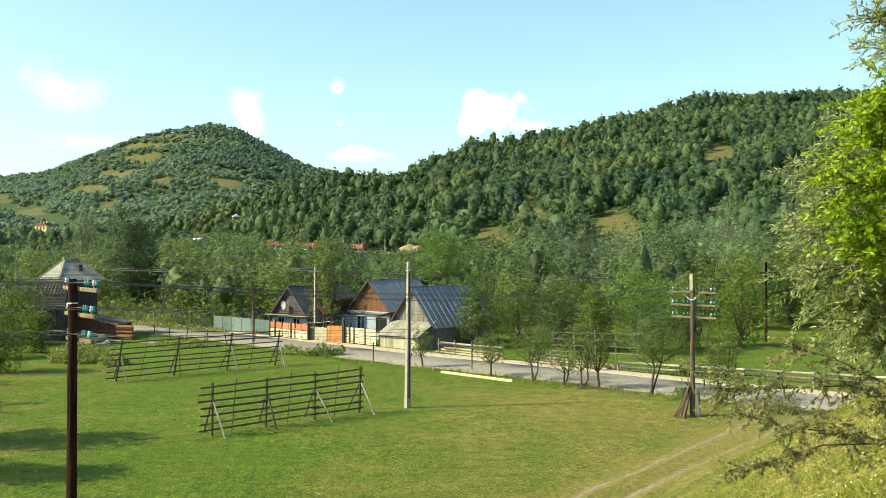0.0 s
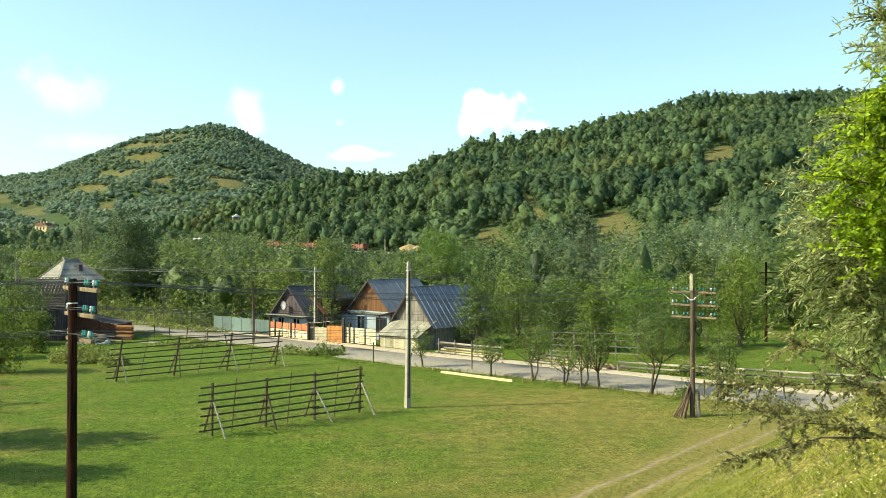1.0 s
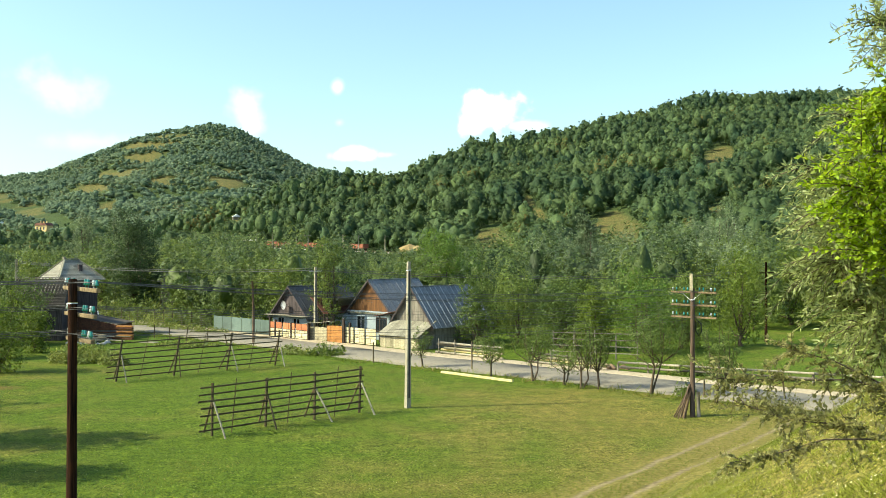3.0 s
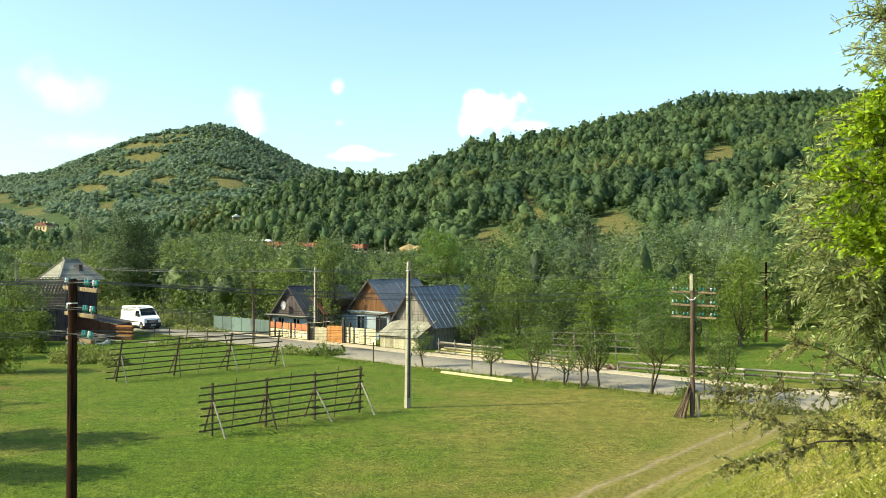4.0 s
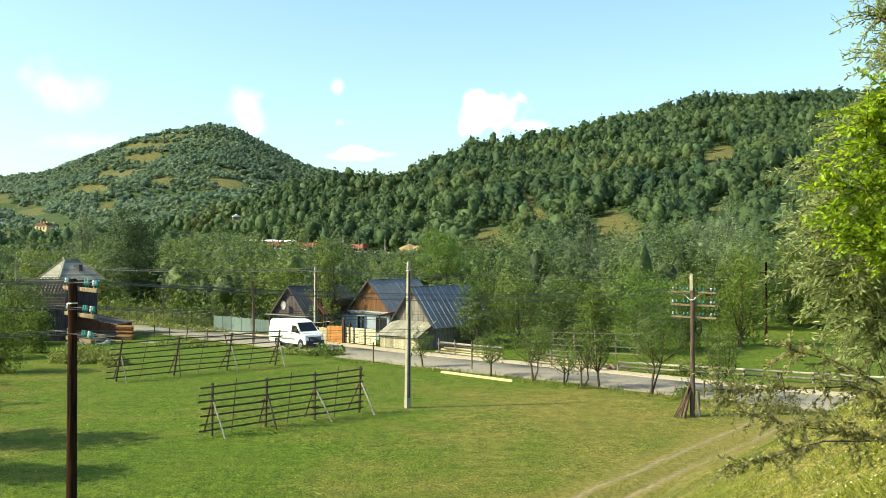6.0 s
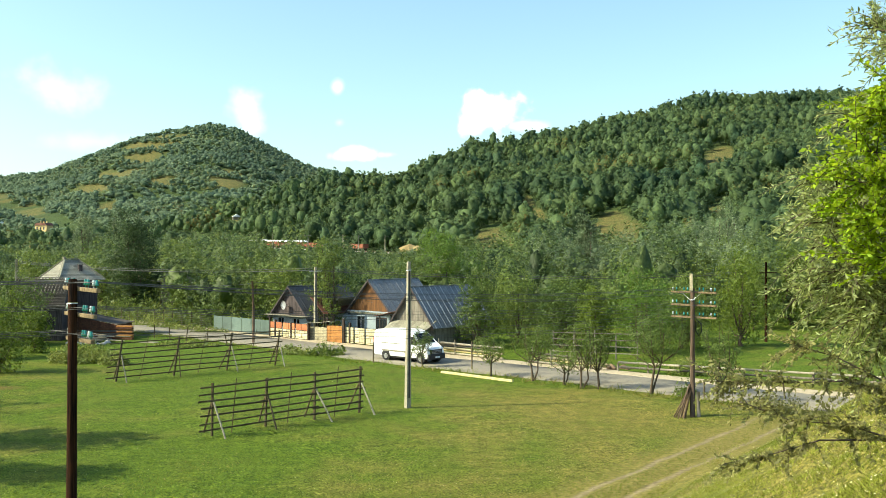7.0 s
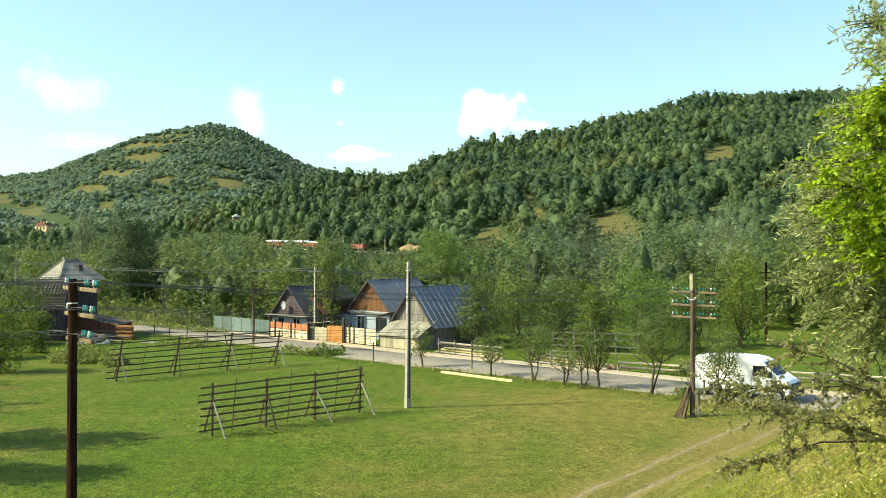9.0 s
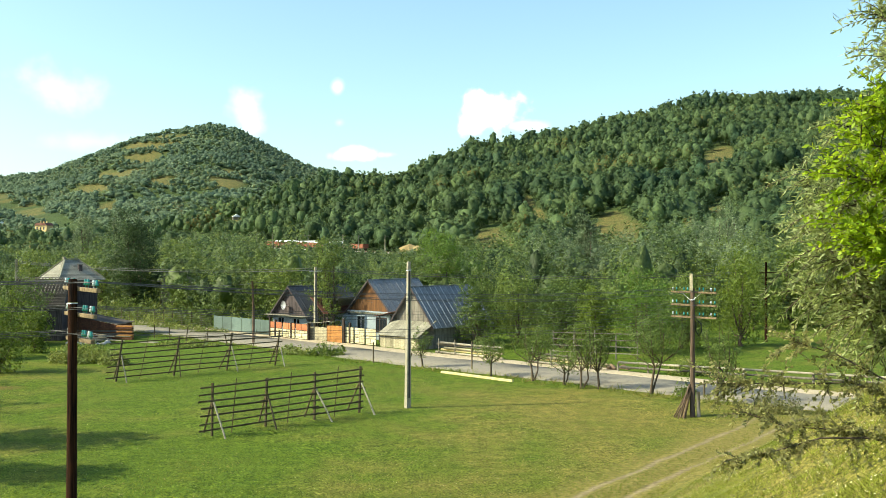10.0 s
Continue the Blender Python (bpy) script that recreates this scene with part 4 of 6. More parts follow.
def wire(name, p0, p1, sag, r, label, category="wire"):
    p0, p1 = Vector(p0), Vector(p1)
    pts = [p0.lerp(p1, k / 16) - Vector((0, 0, sag * 4 * (k / 16) * (1 - k / 16))) for k in range(17)]
    ob = tube(name, pts, [r] * 17, WIRE, None, sides=4)
    return tagged(ob, label, category, "overhead wires")


def insulator(parent, x, y, z, s, mat):
    """A bell of pressed glass on a pin."""
    V, F = tube_arrays([(x, y, z), (x, y, z + 0.05 * s), (x, y, z + 0.052 * s), (x, y, z + 0.11 * s), (x, y, z + 0.13 * s), (x, y, z + 0.18 * s), (x, y, z + 0.20 * s)],
                       [0.012 * s, 0.012 * s, 0.05 * s, 0.045 * s, 0.032 * s, 0.038 * s, 0.015 * s], 8)
    me = mesh_data("insulator", V, F, mat, True)
    return under(new("insulator", me), parent)


def telegraph_pole(x, y, top, arms, spots, r, label, turn, lean=0.0, s=1.0, wood=None):
    """arms: (height, left reach, right reach) along the arm's own axis."""
    t = thing("telegraph_pole", pose(x, y, float(height(x, y)) - 0.05, 0, lean, turn), label, "utility pole")
    tube("shaft", [(0, 0, 0), (0, 0, top * 0.5), (0, 0, top - 0.03), (0, 0, top)], [r * 1.12, r * 1.0, r * 0.88, r * 0.75], wood or TARRED, t, sides=14)
    for h, lft, rgt in arms:
        a = beam("crossarm", (-lft, r * 1.1, h), (rgt, r * 1.1, h), 0.10, 0.10, ARM_WOOD, t, "weathered wooden crossarm")
        for q in spots:
            px = -lft + 0.1 + (lft + rgt - 0.2) * q
            if abs(px) > 0.13:
                insulator(a, px, r * 1.1, h + 0.06, s, INSULATOR if (q * 10) % 3 > 0.4 else PORCELAIN)
    h, lft0 = arms[0][0], arms[0][1]
    for sx in (-0.5, 0.5) if lft0 > 1 else ():
        tube("arm_brace", [(sx * min(1, 1.6 * lft0), -r * 0.9, h - 0.05), (0, -r, h - 0.45)], [0.018, 0.018], BARE_METAL, t, sides=5)
    tube("collar", [(0, 0, top - 0.62), (0, 0, top - 0.58)], [r * 0.97, r * 0.97], BARE_METAL, t, sides=14)
    return t


SPOTS = (0.0, 0.09, 0.27, 0.36, 0.64, 0.73, 0.91, 1.0)
pole_near = telegraph_pole(-9.40, 24.0, 8.08, [(7.83, 0.80, 1.15), (7.18, 0.70, 0.98), (6.55, 0.62, 0.86)], SPOTS, 0.125,
                           "dark tarred telegraph pole with green glass insulators", -45, 0.8)
pole_far = telegraph_pole(13.0, 49.5, 6.75, [(6.52, 1.28, 1.28), (5.85, 1.28, 1.28), (5.22, 1.28, 1.28)], SPOTS, 0.12,
                          "brown telegraph pole with three crossarms and glass insulators", -41, wood=POLE_WOOD)
box("cap_board", -0.09, 0.09, -0.16, -0.12, 6.6, 7.5, PALE_BOARD, pole_far, "pale board nailed to the top")
for k in range(14):
    a, r = 3.1 + k * 0.11, 0.55 + 0.2 * (k % 3)
    beam("prop", (r * math.cos(a), r * math.sin(a), 0.0), (0.16 * math.cos(a), 0.16 * math.sin(a), 1.25 + 0.17 * (k % 4)), 0.055, 0.055, POLE_WOOD if k % 3 else ARM_WOOD, pole_far)
tube("cable_loop", [(0.16, 0.12, 5.1), (0.34, 0.28, 4.9), (0.36, 0.30, 4.5), (0.26, 0.22, 4.25), (0.14, 0.10, 4.5), (0.15, 0.1, 5.0)], [0.03] * 6, BLACK_PLASTIC, pole_far, "slack black cable loop")
tube("stub_post", [(0.30, 0.10, 0), (0.27, 0.08, 1.35)], [0.10, 0.09], GREY_BOARD, pole_far, "short grey stub post lashed to the foot")


def string_telegraph():
    for (h0, l0, r0), (h1, l1, r1), spots in (((8.03, 0.80, 1.15), (6.70, 1.28, 1.28), (0, 0.09, 0.27, 0.73, 0.91, 1)), ((7.38, 0.70, 0.98), (6.03, 1.28, 1.28), (0, 0.36, 0.64, 1)),
                                             ((6.75, 0.62, 0.86), (5.40, 1.28, 1.28), (0, 0.27, 0.73, 1))):
        for q in spots:
            a = pole_near.matrix_basis @ Vector((-l0 + 0.1 + (l0 + r0 - 0.2) * q, 0.14, h0))
            b = pole_far.matrix_basis @ Vector((-l1 + 0.1 + (l1 + r1 - 0.2) * q, 0.13, h1))
            wire("telegraph_wire", a, b, 0.35 + 0.2 * q, 0.0065, "thin dark telegraph wire between poles")
            c = a + Vector((-18, -10, 0.5))
            wire("telegraph_wire", a, c, 0.2, 0.0065, "thin dark telegraph wire between poles")


string_telegraph()


def concrete_pole(x, y, top, w, label, lean=0.0):
    t = thing("concrete_pole", pose(x, y, float(height(x, y)) - 0.05, 0, lean, 42), label, "utility pole")
    bm = bmesh.new()
    for z, k in ((0, 1.0), (top, 0.62)):
        for sx, sy in ((-1, -0.8), (1, -0.8), (1, 0.8), (-1, 0.8)):
            bm.verts.new((sx * w * k / 2, sy * w * k / 2, z))
    bm.verts.ensure_lookup_table()
    v = bm.verts
    for q in ((0, 1, 5, 4), (1, 2, 6, 5), (2, 3, 7, 6), (3, 0, 4, 7), (4, 5, 6, 7), (3, 2, 1, 0)):
        bm.faces.new([v[i] for i in q])
    bmesh.ops.bevel(bm, geom=bm.edges[:], offset=0.02, segments=2, affect="EDGES", profile=0.5)
    part("shaft", bm, CONCRETE, t)
    # strip coloured dark to stand in for the shaded side of the pole
    beam("groove", (0, -w * 0.415, 0.6), (0, -w * 0.295, top - 0.5), w * 0.3, 0.012, DARK_BOARD, t, "recessed strip down the face with shade put into its dark colour")
    tube("band", [(0, 0, top - 0.5), (0, 0, top - 0.42)], [w * 0.52, w * 0.52], BARE_METAL, t, sides=8)
    return t


concrete_pole(-1.96, 52.6, 8.15, 0.30, "pale weathered concrete pole standing in the meadow", 0.6)
cp = concrete_pole(-12.4, 92.4, 7.1, 0.34, "grey concrete power pole beside the house")
beam("crossarm", (-0.7, 0, 6.7), (0.7, 0, 6.7), 0.07, 0.07, BARE_METAL, cp)
bp = thing("wooden_pole", pose(-17.7, 88.6, -0.05), "brown wooden pole on the road verge", "utility pole")
tube("shaft", [(0, 0, 0), (0.03, 0, 3), (-0.08, 0, 5.85)], [0.13, 0.115, 0.09], POLE_WOOD, bp, sides=10)
dp = thing("wooden_pole", pose(30.6, 90, -0.05), "dark wooden power pole with a crossarm in the garden", "utility pole")
tube("shaft", [(0, 0, 0), (0, 0, 7.6)], [0.14, 0.10], TARRED, dp, sides=10)
beam("crossarm", (-1.0, 0, 6.6), (1.0, 0, 6.6), 0.09, 0.09, TARRED, dp)
beam("crossarm", (-0.7, 0, 6.1), (0.7, 0, 6.1), 0.09, 0.09, TARRED, dp)
lp = thing("wooden_pole", pose(-53.0, 118, -0.05), "pale wooden pole behind the shingled house", "utility pole")
tube("shaft", [(0, 0, 0), (0, 0, 7.6)], [0.2, 0.15], BRACE_WOOD, lp, sides=8)
for dz, dx in ((6.95, 0.0), (6.75, -0.6), (6.75, 0.6)):
    wire("power_line", (-12.4 + dx, 92.4, dz), (30.6 + dx, 90, dz - 0.2), 0.7, 0.017, "black power line strung above the houses")
    wire("power_line", (-12.4 + dx, 92.4, dz), (-53 + dx, 118, dz + 0.4), 0.6, 0.017, "black power line strung above the houses")
wire("power_line", (-12.4, 92.4, 5.9), (-17.75, 88.6, 5.7), 0.15, 0.014, "black power line strung above the houses")
wire("power_line", (-17.75, 88.6, 5.6), (-33, 104, 5.6), 0.5, 0.014, "black power line strung above the houses")
wire("power_line", (-12.4, 92.4, 6.3), (-6.6, 91.2, 3.6), 0.3, 0.014, "black power line strung above the houses")

# ---- snow fences in the meadow ----


def snow_fence(a, b, high, bays, rails, tilt, seed, label):
    rng = random.Random(seed)
    a, b = Vector(a), Vector(b)
    ang = math.degrees(math.atan2(b.y - a.y, b.x - a.x))
    ln = (b - a).length
    t = thing("snow_fence", pose(a.x, a.y, float(height(a.x, a.y)), 0, 0, ang), label, "fence")
    step = ln / bays
    for k in range(bays + 1):
        x = k * step
        lean = tilt + rng.uniform(-0.06, 0.06)
        beam("post", (x, 0, -0.1), (x + lean, 0.02, high + 0.1 * rng.random()), 0.09, 0.11, RAIL_WOOD, t)
        for sgn in (-1, 1):
            m = BRACE_WOOD if (sgn < 0 and k != 1) else RAIL_WOOD
            beam("brace", (x + 0.15 + rng.uniform(-0.2, 0.2), sgn * 1.05, -0.05), (x + lean * 0.75, sgn * 0.09, high * 0.66), 0.065, 0.075, m, t)
    for k in range(bays):
        x0, x1 = k * step - (0.75 if k == 0 else 0.28), (k + 1) * step + 0.12
        for j in range(rails):
            z = 0.32 + (high - 0.42) * j / (rails - 1)
            dz0, dz1 = rng.uniform(-0.04, 0.04), rng.uniform(-0.04, 0.04)
            o = tilt * z / high
            side = -0.085 if k % 2 else -0.11
            beam("rail", (x0 + o + rng.uniform(-0.15, 0.1), side, z + dz0), (x1 + o + rng.uniform(-0.05, 0.2), side, z + dz1), 0.035, 0.068 + 0.02 * rng.random(), RAIL_WOOD, t)
        beam("stake", ((x0 + x1) / 2 - 0.1, 0.04, -0.05), ((x0 + x1) / 2 + tilt + 0.1, 0.03, high + 0.15), 0.04, 0.04, RAIL_WOOD, t)
    return t


snow_fence((-10.85, 44.6), (-4.5, 51.0), 2.45, 3, 7, 0.08, 3, "weathered timber snow fence with seven rails and raking props")
snow_fence((-21.7, 63.0), (-12.7, 71.8), 2.65, 3, 7, 0.45, 5, "leaning grey timber snow fence with raking props")


def mesh_fence_posts():
    for x, y, h, tilt in ((2.1, 69.0, 2.1, 0.0), (-5.4, 73.6, 1.6, 0.0), (-2.6, 70.6, 1.1, 0.3), (15.4, 56.0, 1.1, 0.0), (-24.5, 90.6, 1.5, 0.2), (-26.6, 92.6, 1.2, -0.1), (-22.0, 88.4, 1.2, 0.15), (-28.6, 94.2, 1.3, 0.0), (-19.6, 86.2, 1.1, -0.2), (19.9, 55.2, 1.6, -0.25)):
        ob = tube("fence_post", [(0, 0, -0.1), (tilt * 0.5, 0, h * 0.6), (tilt, 0, h)], [0.055, 0.05, 0.04], RAIL_WOOD, None, sides=7)
        ob.matrix_basis = pose(x, y, 0)
        tagged(ob, "rough wooden stake on the road verge", "post", "verge stakes")


mesh_fence_posts()


def long_timber(name, a, b, w, h, mat, label, z0=0.0, category="timber"):
    t = beam(name, (a[0], a[1], z0 + h / 2), (b[0], b[1], z0 + h / 2), w, h, mat, None)
    return tagged(t, label, category)

# ---- the village along the road ----
ROAD_TURN = -43.8  # local x runs along the road, local y away from it


def prism(name, pts, y0, y1, mat, parent, label=""):
    """A flat outline in x, z drawn out from y0 to y1."""
    bm = bmesh.new()
    a = [bm.verts.new((x, y0, z)) for x, z in pts]
    b = [bm.verts.new((x, y1, z)) for x, z in pts]
    bm.faces.new(a)
    bm.faces.new(b[::-1])
    for i in range(len(pts)):
        j = (i + 1) % len(pts)
        bm.faces.new((a[j], a[i], b[i], b[j]))
    return part(name, bm, mat, parent, label)


def boards(parent, x0, x1, z0, top_at, y, mat, width=0.2, thick=0.025, name="board", seed=0):
    """Upright boards side by side; top_at gives the height of the top at x."""
    rng = random.Random(seed)
    n = max(1, round((x1 - x0) / width))
    w = (x1 - x0) / n
    for i in range(n):
        a, b = x0 + i * w + 0.006, x0 + (i + 1) * w - 0.006
        d = thick * rng.uniform(0.8, 1.3)
        prism(name, [(a, z0), (b, z0), (b, max(z0 + 0.02, top_at(b))), (a, max(z0 + 0.02, top_at(a)))], y - d, y, mat, parent)


def roof_slope(parent, x_eave, z_eave, x_ridge, z_ridge, y0, y1, mat, seams=0, seam_mat=None, name="roof", sheets=0):
    """One slope of a roof along y, with raised seams down the slope."""
    e, r = Vector((x_eave, 0, z_eave)), Vector((x_ridge, 0, z_ridge))
    d = (r - e)
    n = Vector((-d.z, 0, d.x)).normalized()
    if n.z < 0:
        n = -n
    t = n * 0.05
    bm = bmesh.new()
    vs = []
    for y in (y0, y1):
        for p in (e, r, r + t, e + t):
            vs.append(bm.verts.new((p.x, y, p.z)))
    for q in ((0, 1, 2, 3), (7, 6, 5, 4), (0, 4, 5, 1), (1, 5, 6, 2), (2, 6, 7, 3), (3, 7, 4, 0)):
        bm.faces.new([vs[i] for i in q])
    ob = part(name, bm, mat, parent)
    for k in range(seams):
        y = y0 + (y1 - y0) * (k + 0.5) / seams
        a, b = e + t * 1.4, r + t * 1.4
        beam("seam", (a.x, y, a.z), (b.x, y, b.z), 0.06, 0.04, seam_mat or mat, ob)
    return ob


def window_at(parent, x0, x1, z0, z1, y, frame_mat, mullions=1):
    """A window in a wall that faces -y: frame, panes and sill."""
    w = box("window", x0, x1, y - 0.01, y + 0.03, z0, z1, GLASS, parent, "dark glass window")
    for a, b, c, d in ((x0 - 0.07, x0, z0 - 0.07, z1 + 0.07), (x1, x1 + 0.07, z0 - 0.07, z1 + 0.07), (x0, x1, z0 - 0.07, z0), (x0, x1, z1, z1 + 0.07)):
        box("window_frame", a, b, y - 0.05, y + 0.02, c, d, frame_mat, w)
    for k in range(mullions):
        xm = x0 + (x1 - x0) * (k + 1) / (mullions + 1)
        box("mullion", xm - 0.025, xm + 0.025, y - 0.035, y - 0.011, z0, z1, frame_mat, w)
    box("window_sill", x0 - 0.12, x1 + 0.12, y - 0.12, y, z0 - 0.11, z0 - 0.07, frame_mat, w)
    return w


def gable_house(name, x, y, w, d, wall_h, ridge_h, wall_mat, gable_mat, roof_mat, label, over=0.35, seams=8, seam_mat=None, back_roof=None):
    h = thing(name, pose(x, y, 0, 0, 0, ROAD_TURN), label, "house")
    t = 0.25
    box("wall", -w / 2, w / 2, 0, t, 0, wall_h, wall_mat, h)
    box("wall", -w / 2, w / 2, d - t, d, 0, wall_h, wall_mat, h)
    box("wall", -w / 2, -w / 2 + t, t, d - t, 0, wall_h, wall_mat, h)
    box("wall", w / 2 - t, w / 2, t, d - t, 0, wall_h, wall_mat, h)
    top = lambda q: wall_h + (ridge_h - wall_h) * (1 - abs(q) / (w / 2)) - 0.04
    prism("gable", [(-w / 2, wall_h), (w / 2, wall_h), (0, ridge_h - 0.03)], 0.05, 0.12, gable_mat, h)
    prism("gable", [(-w / 2, wall_h), (w / 2, wall_h), (0, ridge_h - 0.03)], d - 0.12, d - 0.05, gable_mat, h)
    boards(h, -w / 2, w / 2, wall_h + 0.01, top, 0.045, gable_mat, 0.24, seed=int(w * 10))
    k = (ridge_h - wall_h) / (w / 2)
    ex = w / 2 + over
    for s in (-1, 1):
        roof_slope(h, s * ex, wall_h - over * k, 0, ridge_h, -over, d + over, back_roof if (s < 0 and back_roof) else roof_mat, seams, seam_mat)
        beam("bargeboard", (s * ex, -over - 0.02, wall_h - over * k - 0.03), (0, -over - 0.02, ridge_h - 0.03), 0.03, 0.16, DARK_BOARD, h)
    beam("ridge_cap", (0, -over - 0.03, ridge_h + 0.07), (0, d + over, ridge_h + 0.07), 0.22, 0.05, roof_mat, h)
    return h


house_a = gable_house("house", -15.4, 95.8, 6.0, 7.0, 2.1, 5.0, SHADED_WHITEWASH, DARK_BOARD, ROOF_DARK, "small house with dark plank gable and dark roof", seams=6)
box("awning", -3.2, 3.2, -0.9, 0.02, 2.10, 2.16, LIGHT_SHEET, house_a, "pale tin awning strip above the wall")
window_at(house_a, -1.9, -1.0, 0.9, 1.8, 0.0, SHADED_WHITEWASH)
window_at(house_a, 0.6, 1.5, 0.9, 1.8, 0.0, SHADED_WHITEWASH)


def dish(parent, x, y, z, r):
    bm = bmesh.new()
    rings = []
    for k in range(5):
        q = k / 4
        rings.append([bm.verts.new((x + r * q * math.cos(a), y - 0.12 + 0.12 * (1 - q * q), z + r * 1.1 * q * math.sin(a))) for a in [i * math.pi / 8 for i in range(16)]] if k else [bm.verts.new((x, y, z))])
    for i in range(16):
        bm.faces.new((rings[0][0], rings[1][i], rings[1][(i + 1) % 16]))
        for k in range(1, 4):
            bm.faces.new((rings[k][i], rings[k + 1][i], rings[k + 1][(i + 1) % 16], rings[k][(i + 1) % 16]))
    bmesh.ops.solidify(bm, geom=bm.faces[:], thickness=0.02)
    ob = part("satellite_dish", bm, TRAIN_WHITE, parent, "white satellite dish on the gable", True)
    tube("dish_arm", [(x, y, z - r), (x, y - 0.45, z)], [0.015, 0.015], BARE_METAL, ob)
    tube("dish_mount", [(x, y + 0.02, z), (x, y + 0.6, z - 0.1)], [0.03, 0.03], BARE_METAL, ob)


dish(house_a, -0.35, -0.50, 3.15, 0.42)
# rust-brown porch roof on the east side of the first house
porch = thing("porch", pose(-12.2, 94.2, 0, 0, 0, ROAD_TURN), "lean-to porch with red-brown sheet roof", "porch")
for px, py in ((-0.9, -0.2), (0.9, -0.2), (0.9, 3.0)):
    beam("post", (px, py, 0), (px, py, 2.4), 0.1, 0.1, DARK_POST, porch)
roof_slope(porch, 1.1, 2.4, -1.2, 4.1, -0.4, 3.6, ROOF_RED, 4)

house_b = gable_house("house", -7.1, 92.8, 6.2, 6.2, 2.75, 5.75, SHADED_WHITEWASH, GABLE_WOOD, ROOF_TIN, "whitewashed house with orange plank gable and grey roof", seams=9)
window_at(house_b, -1.9, -0.8, 1.0, 2.2, 0.0, TRAIN_WHITE)
window_at(house_b, 0.9, 2.3, 0.9, 2.1, 0.0, DARK_POST, 2)
box("cornice", -3.1, 3.1, -0.3, 0.03, 2.62, 2.74, SHADED_WHITEWASH, house_b, "scalloped pale tin strip under the gable")
for k in range(17):
    box("scallop", -3.05 + k * 0.36, -2.8 + k * 0.36, -0.305, -0.285, 2.46, 2.63, LIGHT_SHEET, house_b)
lean = thing("lean_to", pose(-10.7, 95.0, 0, 0, 0, ROAD_TURN), "small lean-to with pale sheet roof beside the house", "shed")
box("wall", -1.2, 1.2, 0, 2.4, 0, 2.3, SHADED_WHITEWASH, lean)
roof_slope(lean, -1.5, 2.35, 1.3, 4.0, -0.6, 2.6, LIGHT_SHEET, 6)
canopy = thing("canopy", pose(-4.9, 89.2, 0, 0, 0, ROAD_TURN), "brown sheet canopy over the yard entrance", "canopy")
for px in (-1.2, 1.3):
    beam("post", (px, -0.3, 0), (px, -0.3, 2.5), 0.1, 0.1, DARK_POST, canopy)
    beam("post", (px, 1.2, 0), (px, 1.2, 2.8), 0.1, 0.1, DARK_POST, canopy)
beam("roof_sheet", (-1.7, 0.5, 2.45), (1.8, 0.5, 3.15), 2.2, 0.05, ROOF_RED, canopy)

barn = gable_house("barn", -2.7, 85.6, 5.2, 7.4, 2.2, 5.35, GREY_BOARD, GREY_BOARD, ROOF_TIN, "weathered grey plank barn with seamed sheet roof", seams=12, seam_mat=BARE_METAL)
boards(barn, -2.6, 2.6, 0.0, lambda q: 2.2, -0.005, GREY_BOARD, 0.24, seed=4)
shed = thing("lean_to_shed", pose(-3.0, 83.3, 0, 0, 0, ROAD_TURN), "low lean-to with pale board roof against the barn", "shed")
boards(shed, -3.7, 1.2, 0.0, lambda q: 1.15, 0.0, PALE_BOARD, 0.22, seed=8)
box("side_wall", 1.12, 1.2, 0.03, 2.0, 0, 1.2, GREY_BOARD, shed)
box("side_wall", -3.7, -3.62, 0.03, 2.0, 0, 1.2, GREY_BOARD, shed)
for k in range(12):
    x0 = -3.9 + k * 0.44
    beam("roof_board", (x0 + 0.2, -0.3, 1.08), (x0 + 0.2, 2.15, 2.45), 0.42, 0.035, LIGHT_SHEET, shed)

# shingled house and rusty shed on the near side
house_d = thing("house", pose(-38.2, 97.6, 0, 0, 0, ROAD_TURN), "dark-walled house with grey shingled hip roof", "house")
for q in ((-1.9, 1.9, -1.9, -1.65), (-1.9, 1.9, 1.65, 1.9), (-1.9, -1.65, -1.65, 1.65), (1.65, 1.9, -1.65, 1.65)):
    box("wall", *q, 0, 5.9, DARK_BOARD, house_d)
window_at(house_d, -1.3, -0.5, 3.4, 4.6, -1.9, BRACE_WOOD)
window_at(house_d, 0.5, 1.3, 3.4, 4.6, -1.9, BRACE_WOOD)


